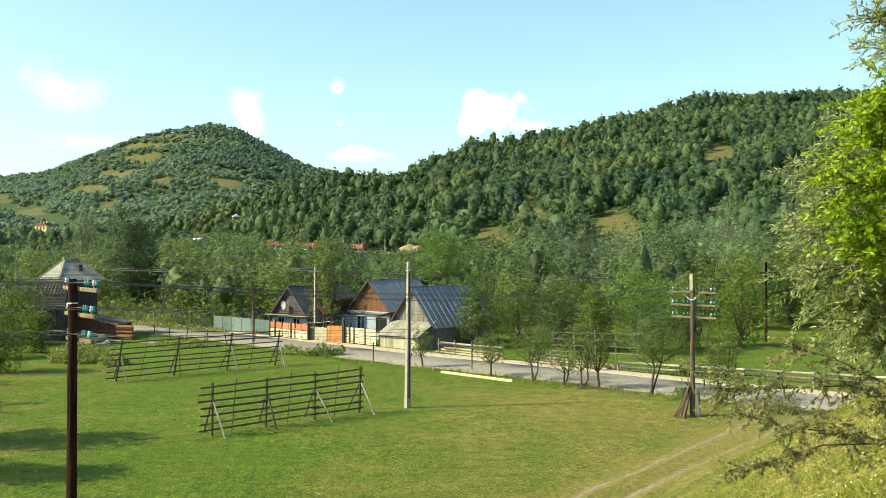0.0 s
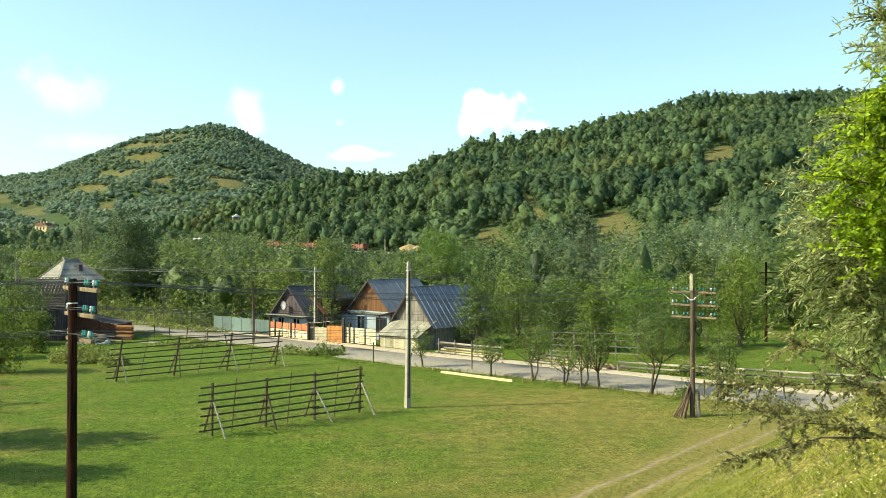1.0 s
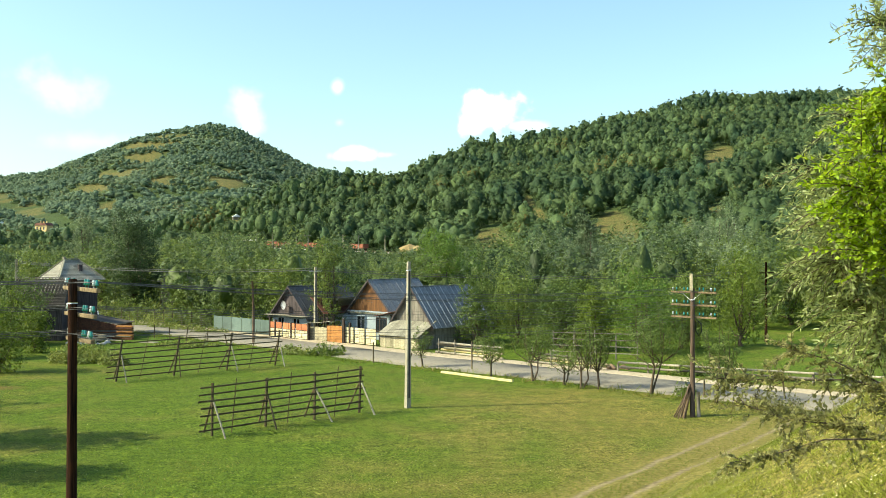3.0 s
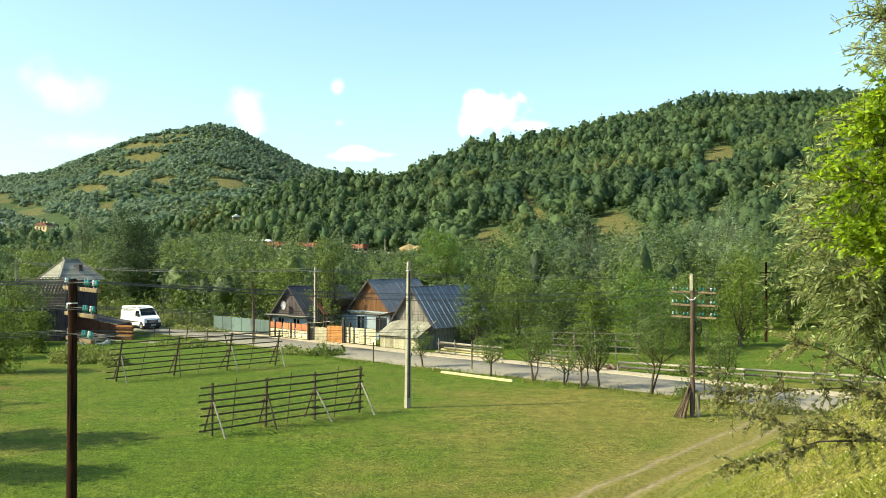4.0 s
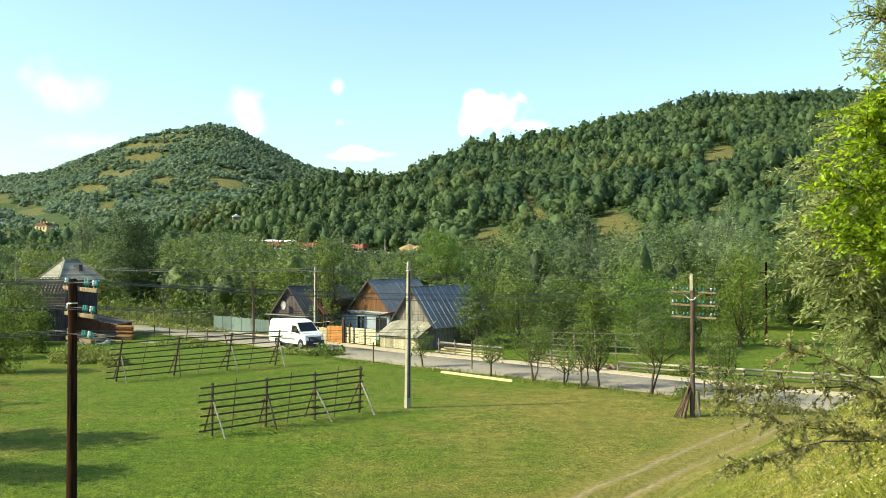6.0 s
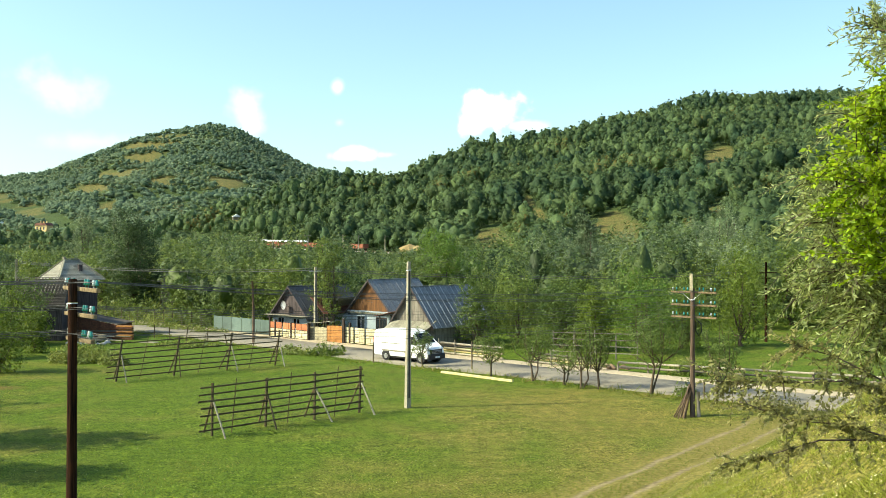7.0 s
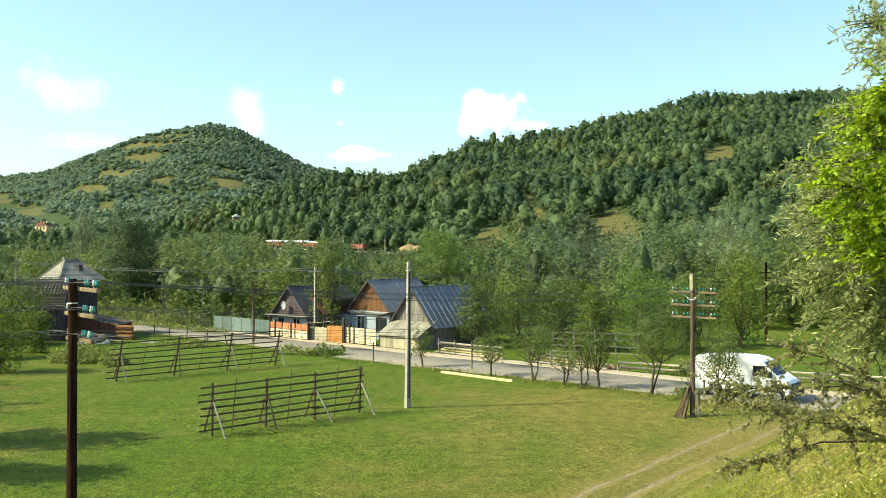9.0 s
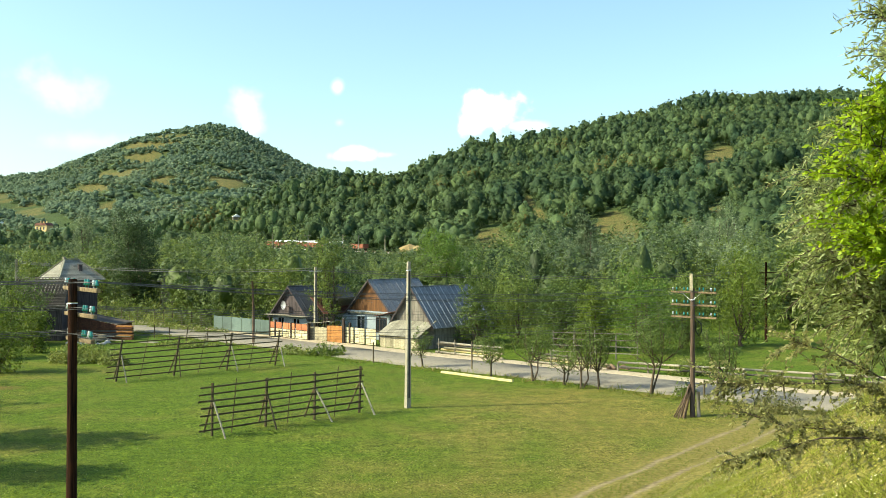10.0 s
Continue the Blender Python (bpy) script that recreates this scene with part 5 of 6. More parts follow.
def hip_roof(parent, half, over, z0, z1, ridge):
    e = half + over
    bm = bmesh.new()
    lo = [bm.verts.new(p) for p in ((-e, -e, z0), (e, -e, z0), (e, e, z0), (-e, e, z0))]
    r0, r1 = bm.verts.new((0, -ridge, z1)), bm.verts.new((0, ridge, z1))
    for f in ((lo[0], lo[1], r0), (lo[1], lo[2], r1, r0), (lo[2], lo[3], r1), (lo[3], lo[0], r0, r1), (lo[3], lo[2], lo[1], lo[0])):
        bm.faces.new(f)
    part("roof", bm, SHINGLE, parent)
    # courses of shingles along the two slopes that face the meadow and the road
    for row in range(11):
        s0, s1 = row / 11, (row + 1) / 11
        za, zb = z0 + (z1 - z0) * s0 + 0.05, z0 + (z1 - z0) * s1 + 0.03
        xa, xb = e * (1 - s0), e * (1 - s1)
        ya, yb = e + (ridge - e) * s0, e + (ridge - e) * s1
        for pts in (((-xa, -ya), (xa, -ya), (xb, -yb), (-xb, -yb)), ((xa, -ya), (xa, ya), (xb, yb), (xb, -yb)), ((-xa, ya), (-xa, -ya), (-xb, -yb), (-xb, yb))):
            bm = bmesh.new()
            vs = [bm.verts.new((p[0], p[1], z)) for p, z in zip(pts, (za, za, zb, zb))]
            bm.faces.new(vs)
            bmesh.ops.solidify(bm, geom=bm.faces[:], thickness=-0.03)
            part("shingle_course", bm, SHINGLE, parent)
    for sx in (-1, 1):
        beam("hip_cap", (sx * e, -e, z0 + 0.1), (0, -ridge, z1 + 0.1), 0.22, 0.06, LIGHT_SHEET, parent)
    beam("hip_cap", (e, e, z0 + 0.1), (0, ridge, z1 + 0.1), 0.22, 0.06, LIGHT_SHEET, parent)
    beam("ridge_cap", (0, -ridge, z1 + 0.1), (0, ridge, z1 + 0.1), 0.25, 0.07, LIGHT_SHEET, parent)


hip_roof(house_d, 1.9, 0.55, 5.65, 7.7, 0.7)
box("chimney", 1.05, 1.4, 0.2, 0.55, 6.2, 7.15, DARK_BOARD, house_d)
box("chimney_cap", 1.0, 1.45, 0.15, 0.6, 7.15, 7.22, DARK_POST, house_d)
box("finial", -0.15, 0.15, -0.85, -0.6, 7.75, 8.0, LIGHT_SHEET, house_d)
for px in (0.2, 1.0, 1.8):
    beam("porch_post", (px, -2.5, 0), (px, -2.5, 5.2), 0.12, 0.12, BRACE_WOOD, house_d, "pale upright post of the loft porch")
beam("porch_rail", (0.1, -2.5, 4.1), (1.9, -2.5, 4.1), 0.06, 0.1, BRACE_WOOD, house_d)
beam("porch_brace", (0.2, -2.52, 5.1), (1.0, -2.52, 4.1), 0.06, 0.08, BRACE_WOOD, house_d)
box("porch_floor", 0.0, 2.0, -2.6, -1.9, 3.0, 3.1, DARK_BOARD, house_d)

low = thing("shingled_shed", pose(-38.9, 92.6, 0, 0, 0, 6), "dark shed with steep weathered shingle roof before the house", "shed")
for q in ((-2.2, 2.2, -1.7, -1.5), (-2.2, 2.2, 1.5, 1.7), (-2.2, -2.0, -1.5, 1.5), (2.0, 2.2, -1.5, 1.5)):
    box("wall", *q, 0, 3.6, DARK_BOARD, low)
for row in range(9):
    s0, s1 = row / 9, (row + 1.15) / 9
    for sy in (-1, 1):
        beam("shingle_course", (-2.5, sy * (2.1 - 2.1 * (s0 + s1) / 2), 3.25 + 2.6 * (s0 + s1) / 2 + 0.02 * (row % 2)), (2.5, sy * (2.1 - 2.1 * (s0 + s1) / 2), 3.25 + 2.6 * (s0 + s1) / 2 + 0.02 * (row % 2)), 0.30, 0.32, DARK_SHINGLE, low)
for k in range(16):
    beam("roof_batten", (-2.45 + 0.31 * k, -1.25, 4.52), (-2.45 + 0.31 * k + 0.2, -0.05, 6.02), 0.08, 0.05, GREY_BOARD, low, "bare pale roof batten")
beam("ridge_board", (-2.55, 0, 6.02), (2.55, 0, 6.02), 0.2, 0.06, GREY_BOARD, low)
for sx in (-2.2, 2.12):
    bm = bmesh.new()
    vs = [bm.verts.new((sx + dx, y, z)) for dx in (0, 0.08) for y, z in ((-1.7, 3.55), (1.7, 3.55), (0, 5.7))]
    for f in ((0, 1, 2), (5, 4, 3), (0, 3, 4, 1), (1, 4, 5, 2), (2, 5, 3, 0)):
        bm.faces.new([vs[i] for i in f])
    part("gable", bm, DARK_BOARD, low)
rust_shed = thing("tin_shed", pose(-35.2, 93.2, 0, 0, 0, -12), "rusty sheet-metal shed beside the shingled house", "shed")
boards(rust_shed, -3.4, 3.4, 0, lambda q: 2.0 - 0.16 * q, 0.0, RUST, 0.4, 0.03, "sheet", 3)
box("end_wall", 3.32, 3.4, 0.01, 3.0, 0, 1.4, RUST, rust_shed)
box("end_wall", -3.4, -3.32, 0.01, 3.0, 0, 2.4, RUST, rust_shed)
prism("roof_sheet", [(-3.7, 2.62), (3.6, 1.45), (3.6, 1.51), (-3.7, 2.68)], -0.05, 3.2, DARK_SHINGLE, rust_shed)
stub = thing("timber_stack", pose(-30.9, 92.2, 0, 0, 0, -12), "orange-brown stack of boards at the road edge", "timber")
for k in range(8):
    beam("board", (-0.9 + 0.05 * (k % 3), 0.1 * (k % 2), 0.1 + 0.17 * k), (0.9 - 0.06 * (k % 2), 0.08 * (k % 2), 0.1 + 0.17 * k), 0.3, 0.14, ORANGE_BOARD if k % 3 else RUST, stub)
rub = random.Random(5)
for k in range(26):
    s = 0.10 + 0.22 * rub.random()
    bm = bmesh.new()
    bmesh.ops.create_icosphere(bm, subdivisions=1, radius=s)
    for v in bm.verts:
        v.co *= 0.75 + 0.5 * rub.random()
        v.co.z *= 0.6
    me_ob = part("rubble_stone", bm, STONE, None)
    me_ob.matrix_basis = pose(-33.0 + rub.uniform(-2.2, 2.0), 88.6 + rub.uniform(-1.0, 1.0), s * 0.3, 0, 0, rub.uniform(0, 360))
    tagged(me_ob, "pale lump of rubble on the grass", "stone", "rubble by the shed")
for k in range(22):
    a = rub.uniform(-0.6, 0.6)
    x, y = -32.6 + rub.uniform(-2, 2.4), 89.6 + rub.uniform(-0.8, 1.0)
    long_timber("scrap_board", (x - 0.9, y - a), (x + 0.9, y + a), 0.2, 0.06, (BRACE_WOOD, LIGHT_SHEET, ROOF_TIN)[k % 3], "grey scrap board lying in a heap", 0.02 + 0.03 * k)
long_timber("board", (-28.6, 89.6), (-26.8, 89.0), 0.5, 0.08, BRACE_WOOD, "pale board lying on the verge", 0.0)


def road_fence():
    """Fences along the far side of the road, from west to east."""
    def at(x, y):
        return pose(x, y, 0, 0, 0, ROAD_TURN)
    # masonry-look panel fence before the first house
    for (x, y), ln, upper in (((-17.4, 95.6), 6.2, TERRACOTTA), ((-9.3, 88.9), 4.6, CREAM)):
        f = thing("panel_fence", at(x, y), "cream panel fence with dark posts and block joints", "fence")
        n = 3
        w = ln / n
        for px, high in ((0, 2.0), (w * 0.45, 1.75), (w * 1.7, 1.6), (ln, 1.7)) if upper is TERRACOTTA else ((0, 2.3), (w * 0.6, 1.95)):
            box("post", px - 0.09, px + 0.09, -0.1, 0.1, 0, high, DARK_POST, f)
        for k in range(n):
            a, b = k * w + 0.1, (k + 1) * w - 0.1
            m = (a + b) / 2
            box("backing", a, b, 0.0, 0.06, 0.05, 1.55, DARK_POST, f)
            for x0, x1, z0, z1, mt in ((a, b, 0.10, 0.20, CREAM), (a, m - 0.03, 0.23, 0.62, CREAM), (m + 0.03, b, 0.23, 0.62, CREAM), (a, a + (b - a) * 0.3, 0.66, 0.88, CREAM),
                                       (a + (b - a) * 0.33, a + (b - a) * 0.72, 0.66, 0.88, CREAM), (a + (b - a) * 0.75, b, 0.66, 0.88, CREAM),
                                       (a, m - 0.02, 0.93, 1.52, upper), (m + 0.02, b, 0.93, 1.52, upper)):
                box("panel", x0, x1, -0.04, 0.0, z0, z1, mt, f)
    g = thing("plank_gate", at(-12.9, 91.9), "pale plank gate under a board hood", "gate")
    boards(g, 0, 2.6, 0.05, lambda q: 1.35 + 0.03 * math.sin(q * 7), 0, PALE_BOARD, 0.2, seed=2)
    beam("hood", (-0.3, 0.7, 1.60), (3.6, 0.7, 2.0), 2.2, 0.05, LIGHT_SHEET, g)
    beam("gate_rail", (0, 0.05, 0.4), (2.6, 0.05, 0.4), 0.05, 0.1, GREY_BOARD, g)
    beam("gate_rail", (0, 0.05, 1.1), (2.6, 0.05, 1.1), 0.05, 0.1, GREY_BOARD, g)
    for px in (0.0, 2.6):
        box("gate_post", px - 0.06, px + 0.06, 0.06, 0.18, 0, 1.7, GREY_BOARD, g)
    g = thing("plank_gate", at(-11.0, 90.1), "varnished orange plank gate", "gate")
    boards(g, 0, 2.2, 0.05, lambda q: 1.6, 0, ORANGE_BOARD, 0.18, seed=6)
    beam("gate_rail", (0, 0.05, 0.5), (2.2, 0.05, 0.5), 0.05, 0.1, GREY_BOARD, g)
    for px in (-0.05, 2.3):
        box("gate_post", px - 0.09, px + 0.09, 0.03, 0.2, 0, 2.3, DARK_POST, g)
    # green sheet fence, and the wire fence beyond it
    f = thing("sheet_fence", at(-25.0, 103.6), "grey-green sheet metal fence", "fence")
    for k in range(6):
        box("sheet", k * 1.75 + 0.03, (k + 1) * 1.75 - 0.03, -0.015, 0.015, 0.1, 1.55, GREEN_SHEET, f)
        box("post", k * 1.75 - 0.03, k * 1.75 + 0.03, 0.02, 0.1, 0, 1.65, GREEN_SHEET, f)
    f = thing("wire_fence", at(-45.5, 123.0), "rusty wire fence on thin posts", "fence")
    for k in range(15):
        tube("post", [(k * 2.0, 0, 0), (k * 2.0, 0, 1.7)], [0.04, 0.04], RAIL_WOOD, f)
    for j in range(7):
        tube("strand", [(0, -0.04, 0.25 + 0.22 * j), (14, -0.05, 0.23 + 0.22 * j), (28, -0.04, 0.25 + 0.22 * j)], [0.014] * 3, WIRE, f, sides=4)
    # stacked logs and plank rails along the shoulder
    for (x, y, ln, n, lab) in ((-0.6, 80.2, 7.4, 6, "peeled pale poles stacked beside the road"), (6.6, 73.4, 7.2, 5, "pale sawn rails stacked beside the road")):
        n -= 1
        s = thing("log_stack", at(x, y), lab, "timber")
        for k in range(n):
            tube("log", [(0.5 * (k % 3), 0.16 * (k % 2), 0.14 + 0.21 * k + 0.05 * math.sin(k * 3)), (ln * 0.5, 0.16 * (k % 2), 0.15 + 0.2 * k), (ln - 0.7 * (k % 2), 0.16 * (k % 2), 0.16 + 0.19 * k + 0.07 * math.sin(k * 5))], [0.10, 0.09, 0.07], (BRACE_WOOD, YELLOW_BEAM, PALE_BOARD, GREY_BOARD)[k % 4], s, sides=8)
        for k in range(4):
            beam("upright", (0.5 + k * ln / 4, -0.16, 0), (0.5 + k * ln / 4, -0.16, 1.3), 0.07, 0.07, GREY_BOARD, s)
    r = thing("log_rail", pose(12.6, 68.4, 0, 0, 0, -28), "low peeled-log guard rail beside the road", "rail")
    for k in range(9):
        tube("post", [(k * 2.2, 0, -0.05), (k * 2.2, 0, 0.62)], [0.09, 0.08], GREY_BOARD, r, sides=7)
    for j, z in enumerate((0.32, 0.66)):
        for k in range(4):
            tube("log", [(k * 4.4 + 0.05, -0.12, z), (k * 4.4 + 4.5, -0.12, z)], [0.085, 0.075], BRACE_WOOD if j else GREY_BOARD, r, sides=7)
    # yard fence and cart rack under the trees
    y = thing("yard_fence", pose(9.0, 77.5, 0, 0, 0, -20), "grey pole fence in the yard", "fence")
    for k in range(5):
        beam("post", (k * 1.7, 0, 0), (k * 1.7, 0.05 * (k % 2), 2.1 + 0.1 * (k % 3)), 0.1, 0.1, GREY_BOARD, y)
    for j in range(4):
        beam("rail", (-0.3, -0.07, 0.5 + 0.5 * j), (7.0, -0.07, 0.46 + 0.53 * j), 0.05, 0.07, GREY_BOARD, y)
    for k in range(18):
        s = random.Random(k)
        st = part("earth_clod", ico(0.12 + 0.2 * s.random(), s), SOIL, None)
        st.matrix_basis = pose(12.6 + s.uniform(-1.3, 1.3), 69.6 + s.uniform(-0.6, 0.6), 0.08)
        tagged(st, "brown clod in a heap of earth", "earth", "earth heap")


def ico(r, rng):
    bm = bmesh.new()
    bmesh.ops.create_icosphere(bm, subdivisions=1, radius=r)
    for v in bm.verts:
        v.co *= 0.75 + 0.5 * rng.random()
    return bm


SOIL = surface("brown_earth", (0.14, 0.09, 0.055), (0.26, 0.18, 0.12), 3, 0.95, bump=0.6)
road_fence()
long_timber("timber_beam", (-0.1, 67.5), (4.6, 62.8), 0.20, 0.15, YELLOW_BEAM, "long fresh yellow timber beam lying in the grass")

# ---- far railway, wagons and buildings ----


def track_pose(a, off, up):
    """A place on the far railway: a metres back from its east end, off metres beyond."""
    n = Vector((TRACK_ALONG.y, -TRACK_ALONG.x))
    p = TRACK_FROM + TRACK_ALONG * a + n * off
    ang = math.degrees(math.atan2(-TRACK_ALONG.y, -TRACK_ALONG.x))
    return pose(p.x, p.y, 7.75 + 0.018 * a + up, 0, 0, ang)


def track_bed():
    for off in (0.0, 5.5):
        a0, a1 = track_pose(-70, off, -0.5), track_pose(330, off, -0.5)
        t = thing("railway_track", a0, "ballasted railway track beyond the trees", "track")
        q = a0.inverted() @ a1.translation
        beam("ballast", (0, 0, 0), q, 3.6, 0.7, STONE, t)
        for s in (-0.72, 0.72):
            beam("rail", (0, s, 0.43), (q.x, q.y + s, q.z + 0.43), 0.07, 0.15, RUST, t)


track_bed()


def wagon():
    t = thing("freight_wagon", track_pose(7, 0, 0.05), "rust-red open freight wagon standing on the far track", "wagon", "parked freight wagons")
    box("floor", -6.6, 6.6, -1.3, 1.3, 0.95, 1.15, DARK_POST, t)
    for y0, y1 in ((-1.4, -1.3), (1.3, 1.4)):
        box("side_panel", -6.6, 6.6, y0, y1, 1.15, 3.1, WAGON_RED, t)
    for x0, x1 in ((-6.7, -6.6), (6.6, 6.7)):
        box("end_panel", x0, x1, -1.4, 1.4, 1.15, 3.1, WAGON_RED, t)
    for k in range(9):
        for s in (-1, 1):
            box("rib", -6.4 + k * 1.6 - 0.07, -6.4 + k * 1.6 + 0.07, min(s * 1.4, s * 1.5), max(s * 1.4, s * 1.5), 1.1, 3.1, RUST, t)
    for s in (-1, 1):
        box("top_rail", -6.7, 6.7, s * 1.42 - 0.08, s * 1.42 + 0.08, 3.1, 3.2, RUST, t)
    for bx in (-4.6, 4.6):
        b = box("bogie", bx - 1.4, bx + 1.4, -1.0, 1.0, 0.5, 0.9, DARK_POST, t)
        for wx in (-0.9, 0.9):
            for s in (-0.75, 0.75):
                tube("wheel", [(bx + wx, s - 0.07, 0.46), (bx + wx, s + 0.07, 0.46)], [0.46, 0.46], DARK_POST, b, sides=14)
    return t


first_wagon = wagon()
for k in range(1, 12):
    copy_thing(first_wagon, track_pose(7 + 14.4 * k, 0, 0.05))


def coach(name, label, front):
    t = thing(name, track_pose(60, 5.5, 0.05), label, "train car", "passenger train")
    prof = [(-1.42, 0.9), (1.42, 0.9), (1.45, 2.2), (1.40, 3.2), (1.0, 3.75), (0.4, 3.95), (-0.4, 3.95), (-1.0, 3.75), (-1.40, 3.2), (-1.45, 2.2)]
    bm = bmesh.new()
    rows = []
    for x, k, dz in (((-12.8, 1, 0), (11.6, 1, 0), (12.6, 0.93, -0.25), (13.1, 0.8, -0.9)) if front else ((-12.8, 1, 0), (12.8, 1, 0))):
        rows.append([bm.verts.new((x, y * k, z + dz * max(0, (z - 0.9) / 3.05))) for y, z in prof])
    for a, b in zip(rows[:-1], rows[1:]):
        for i in range(len(prof)):
            j = (i + 1) % len(prof)
            bm.faces.new((a[i], a[j], b[j], b[i]))
    bm.faces.new(rows[0])
    bm.faces.new(rows[-1][::-1])
    part("body", bm, TRAIN_WHITE, t)
    for s in (-1, 1):
        box("side_band", -12.6, 11.4, min(s * 1.44, s * 1.48), max(s * 1.44, s * 1.48), 1.0, 2.0, TRAIN_RED, t)
        for k in range(10):
            x0 = -11.6 + k * 2.25
            box("window", x0, x0 + 1.6, min(s * 1.43, s * 1.47), max(s * 1.43, s * 1.47), 2.15, 3.0, GLASS, t)
    if front:
        box("windscreen", 12.55, 12.95, -0.9, 0.9, 2.2, 2.95, GLASS, t)
    for bx in (-8.5, 8.5):
        box("bogie", bx - 1.5, bx + 1.5, -1.1, 1.1, 0.3, 0.9, DARK_POST, t)
    return t


TRAIN = [coach("railcar", "white and red railcar leading a passenger train", True), coach("passenger_coach", "white-roofed passenger coach with red band", False)]
TRAIN.append(copy_thing(TRAIN[1], track_pose(100, 5.5, 0.05)))


def far_things():
    for a, off in ((-62, -4), (-24, -4), (0, -4), (14, -4), (40, 9), (52, -4), (66, -4), (84, 9), (96, -4), (118, -4), (170, -4), (196, 9), (218, -4)):
        m = track_pose(a, off, -0.8)
        t = thing("catenary_mast", m, "pale concrete mast beside the far railway", "mast")
        t.matrix_basis = Matrix.Translation(m.translation)
        tube("shaft", [(0, 0, 0), (0, 0, 8.2)], [0.24, 0.16], CONCRETE, t, sides=8)
        beam("bracket", (0, 0, 7.4), (1.6, 0.9, 7.7), 0.1, 0.1, CONCRETE, t)
    # station house
    s = thing("station_house", pose(-383, 912, float(height(-383, 912)) + 0.5, 0, 0, -20) @ Matrix.Scale(1.4, 4), "ochre station building with several chimneys", "house")
    for q in ((-5, 5, -3, -2.7), (-5, 5, 2.7, 3), (-5, -4.7, -2.7, 2.7), (4.7, 5, -2.7, 2.7)):
        box("wall", *q, -2, 4.6, YELLOW_WALL, s)
    prism("roof", [(-5.4, 4.5), (5.4, 4.5), (3.6, 6.3), (-3.6, 6.3)], -3.5, 3.5, ROOF_RED, s)
    for k in range(3):
        window_at(s, -3.8 + k * 2.9, -2.6 + k * 2.9, 1.6, 3.4, -3.0, TRAIN_WHITE)
        box("chimney", -3 + k * 2.6, -2.4 + k * 2.6, -0.3, 0.3, 6.2, 7.4, YELLOW_WALL, s)
    # farm roofs among the trees
    for x, y, z, w, mat, lab in ((-145.4, 668, 30.0, 2.4, TRAIN_WHITE, "small house with a bright tin roof among trees"), (-460, 990, 33.0, 4.5, TRAIN_WHITE, "small house with a pale roof among trees"), (-36.0, 128, 3.0, 2.0, LIGHT_SHEET, "shed with a pale roof hidden in trees")):
        h = thing("farm_house", pose(x, y, z, 0, 0, 25), lab, "house")
        box("wall", -w, w, -w * 0.7, w * 0.7, -0.6 if z > 10 else -2.7, 1.6, GREY_BOARD, h)
        prism("roof", [(-w - 0.5, 1.5), (w + 0.5, 1.5), (0, 1.5 + w * 0.75)], -w * 0.8, w * 0.8, mat, h)
    # hay
    for x, y, w, hh in ((-14.6, 414, 5.0, 4.2), (21.9, 496, 2.4, 5.0), (-11.2, 412, 3.5, 3.6)):
        bm = bmesh.new()
        rings = []
        rng = random.Random(int(y))
        for k in range(7):
            q = k / 6
            rr = w * (0.75 + 0.3 * math.sin(q * 2.6)) * (1 - q ** 3 * 0.92)
            rings.append([bm.verts.new((rr * math.cos(a) * rng.uniform(0.9, 1.1), rr * math.sin(a) * rng.uniform(0.9, 1.1), hh * q)) for a in [i * math.pi / 6 for i in range(12)]])
        for a, b in zip(rings[:-1], rings[1:]):
            for i in range(12):
                bm.faces.new((a[i], a[(i + 1) % 12], b[(i + 1) % 12], b[i]))
        bm.faces.new(rings[-1])
        ob = part("haystack", bm, STRAW, None)
        ob.matrix_basis = pose(x, y, float(height(x, y)) - 0.1)
        tagged(ob, "golden rounded haystack on the field edge", "haystack", "haystacks")


far_things()

# ---- white delivery van ----


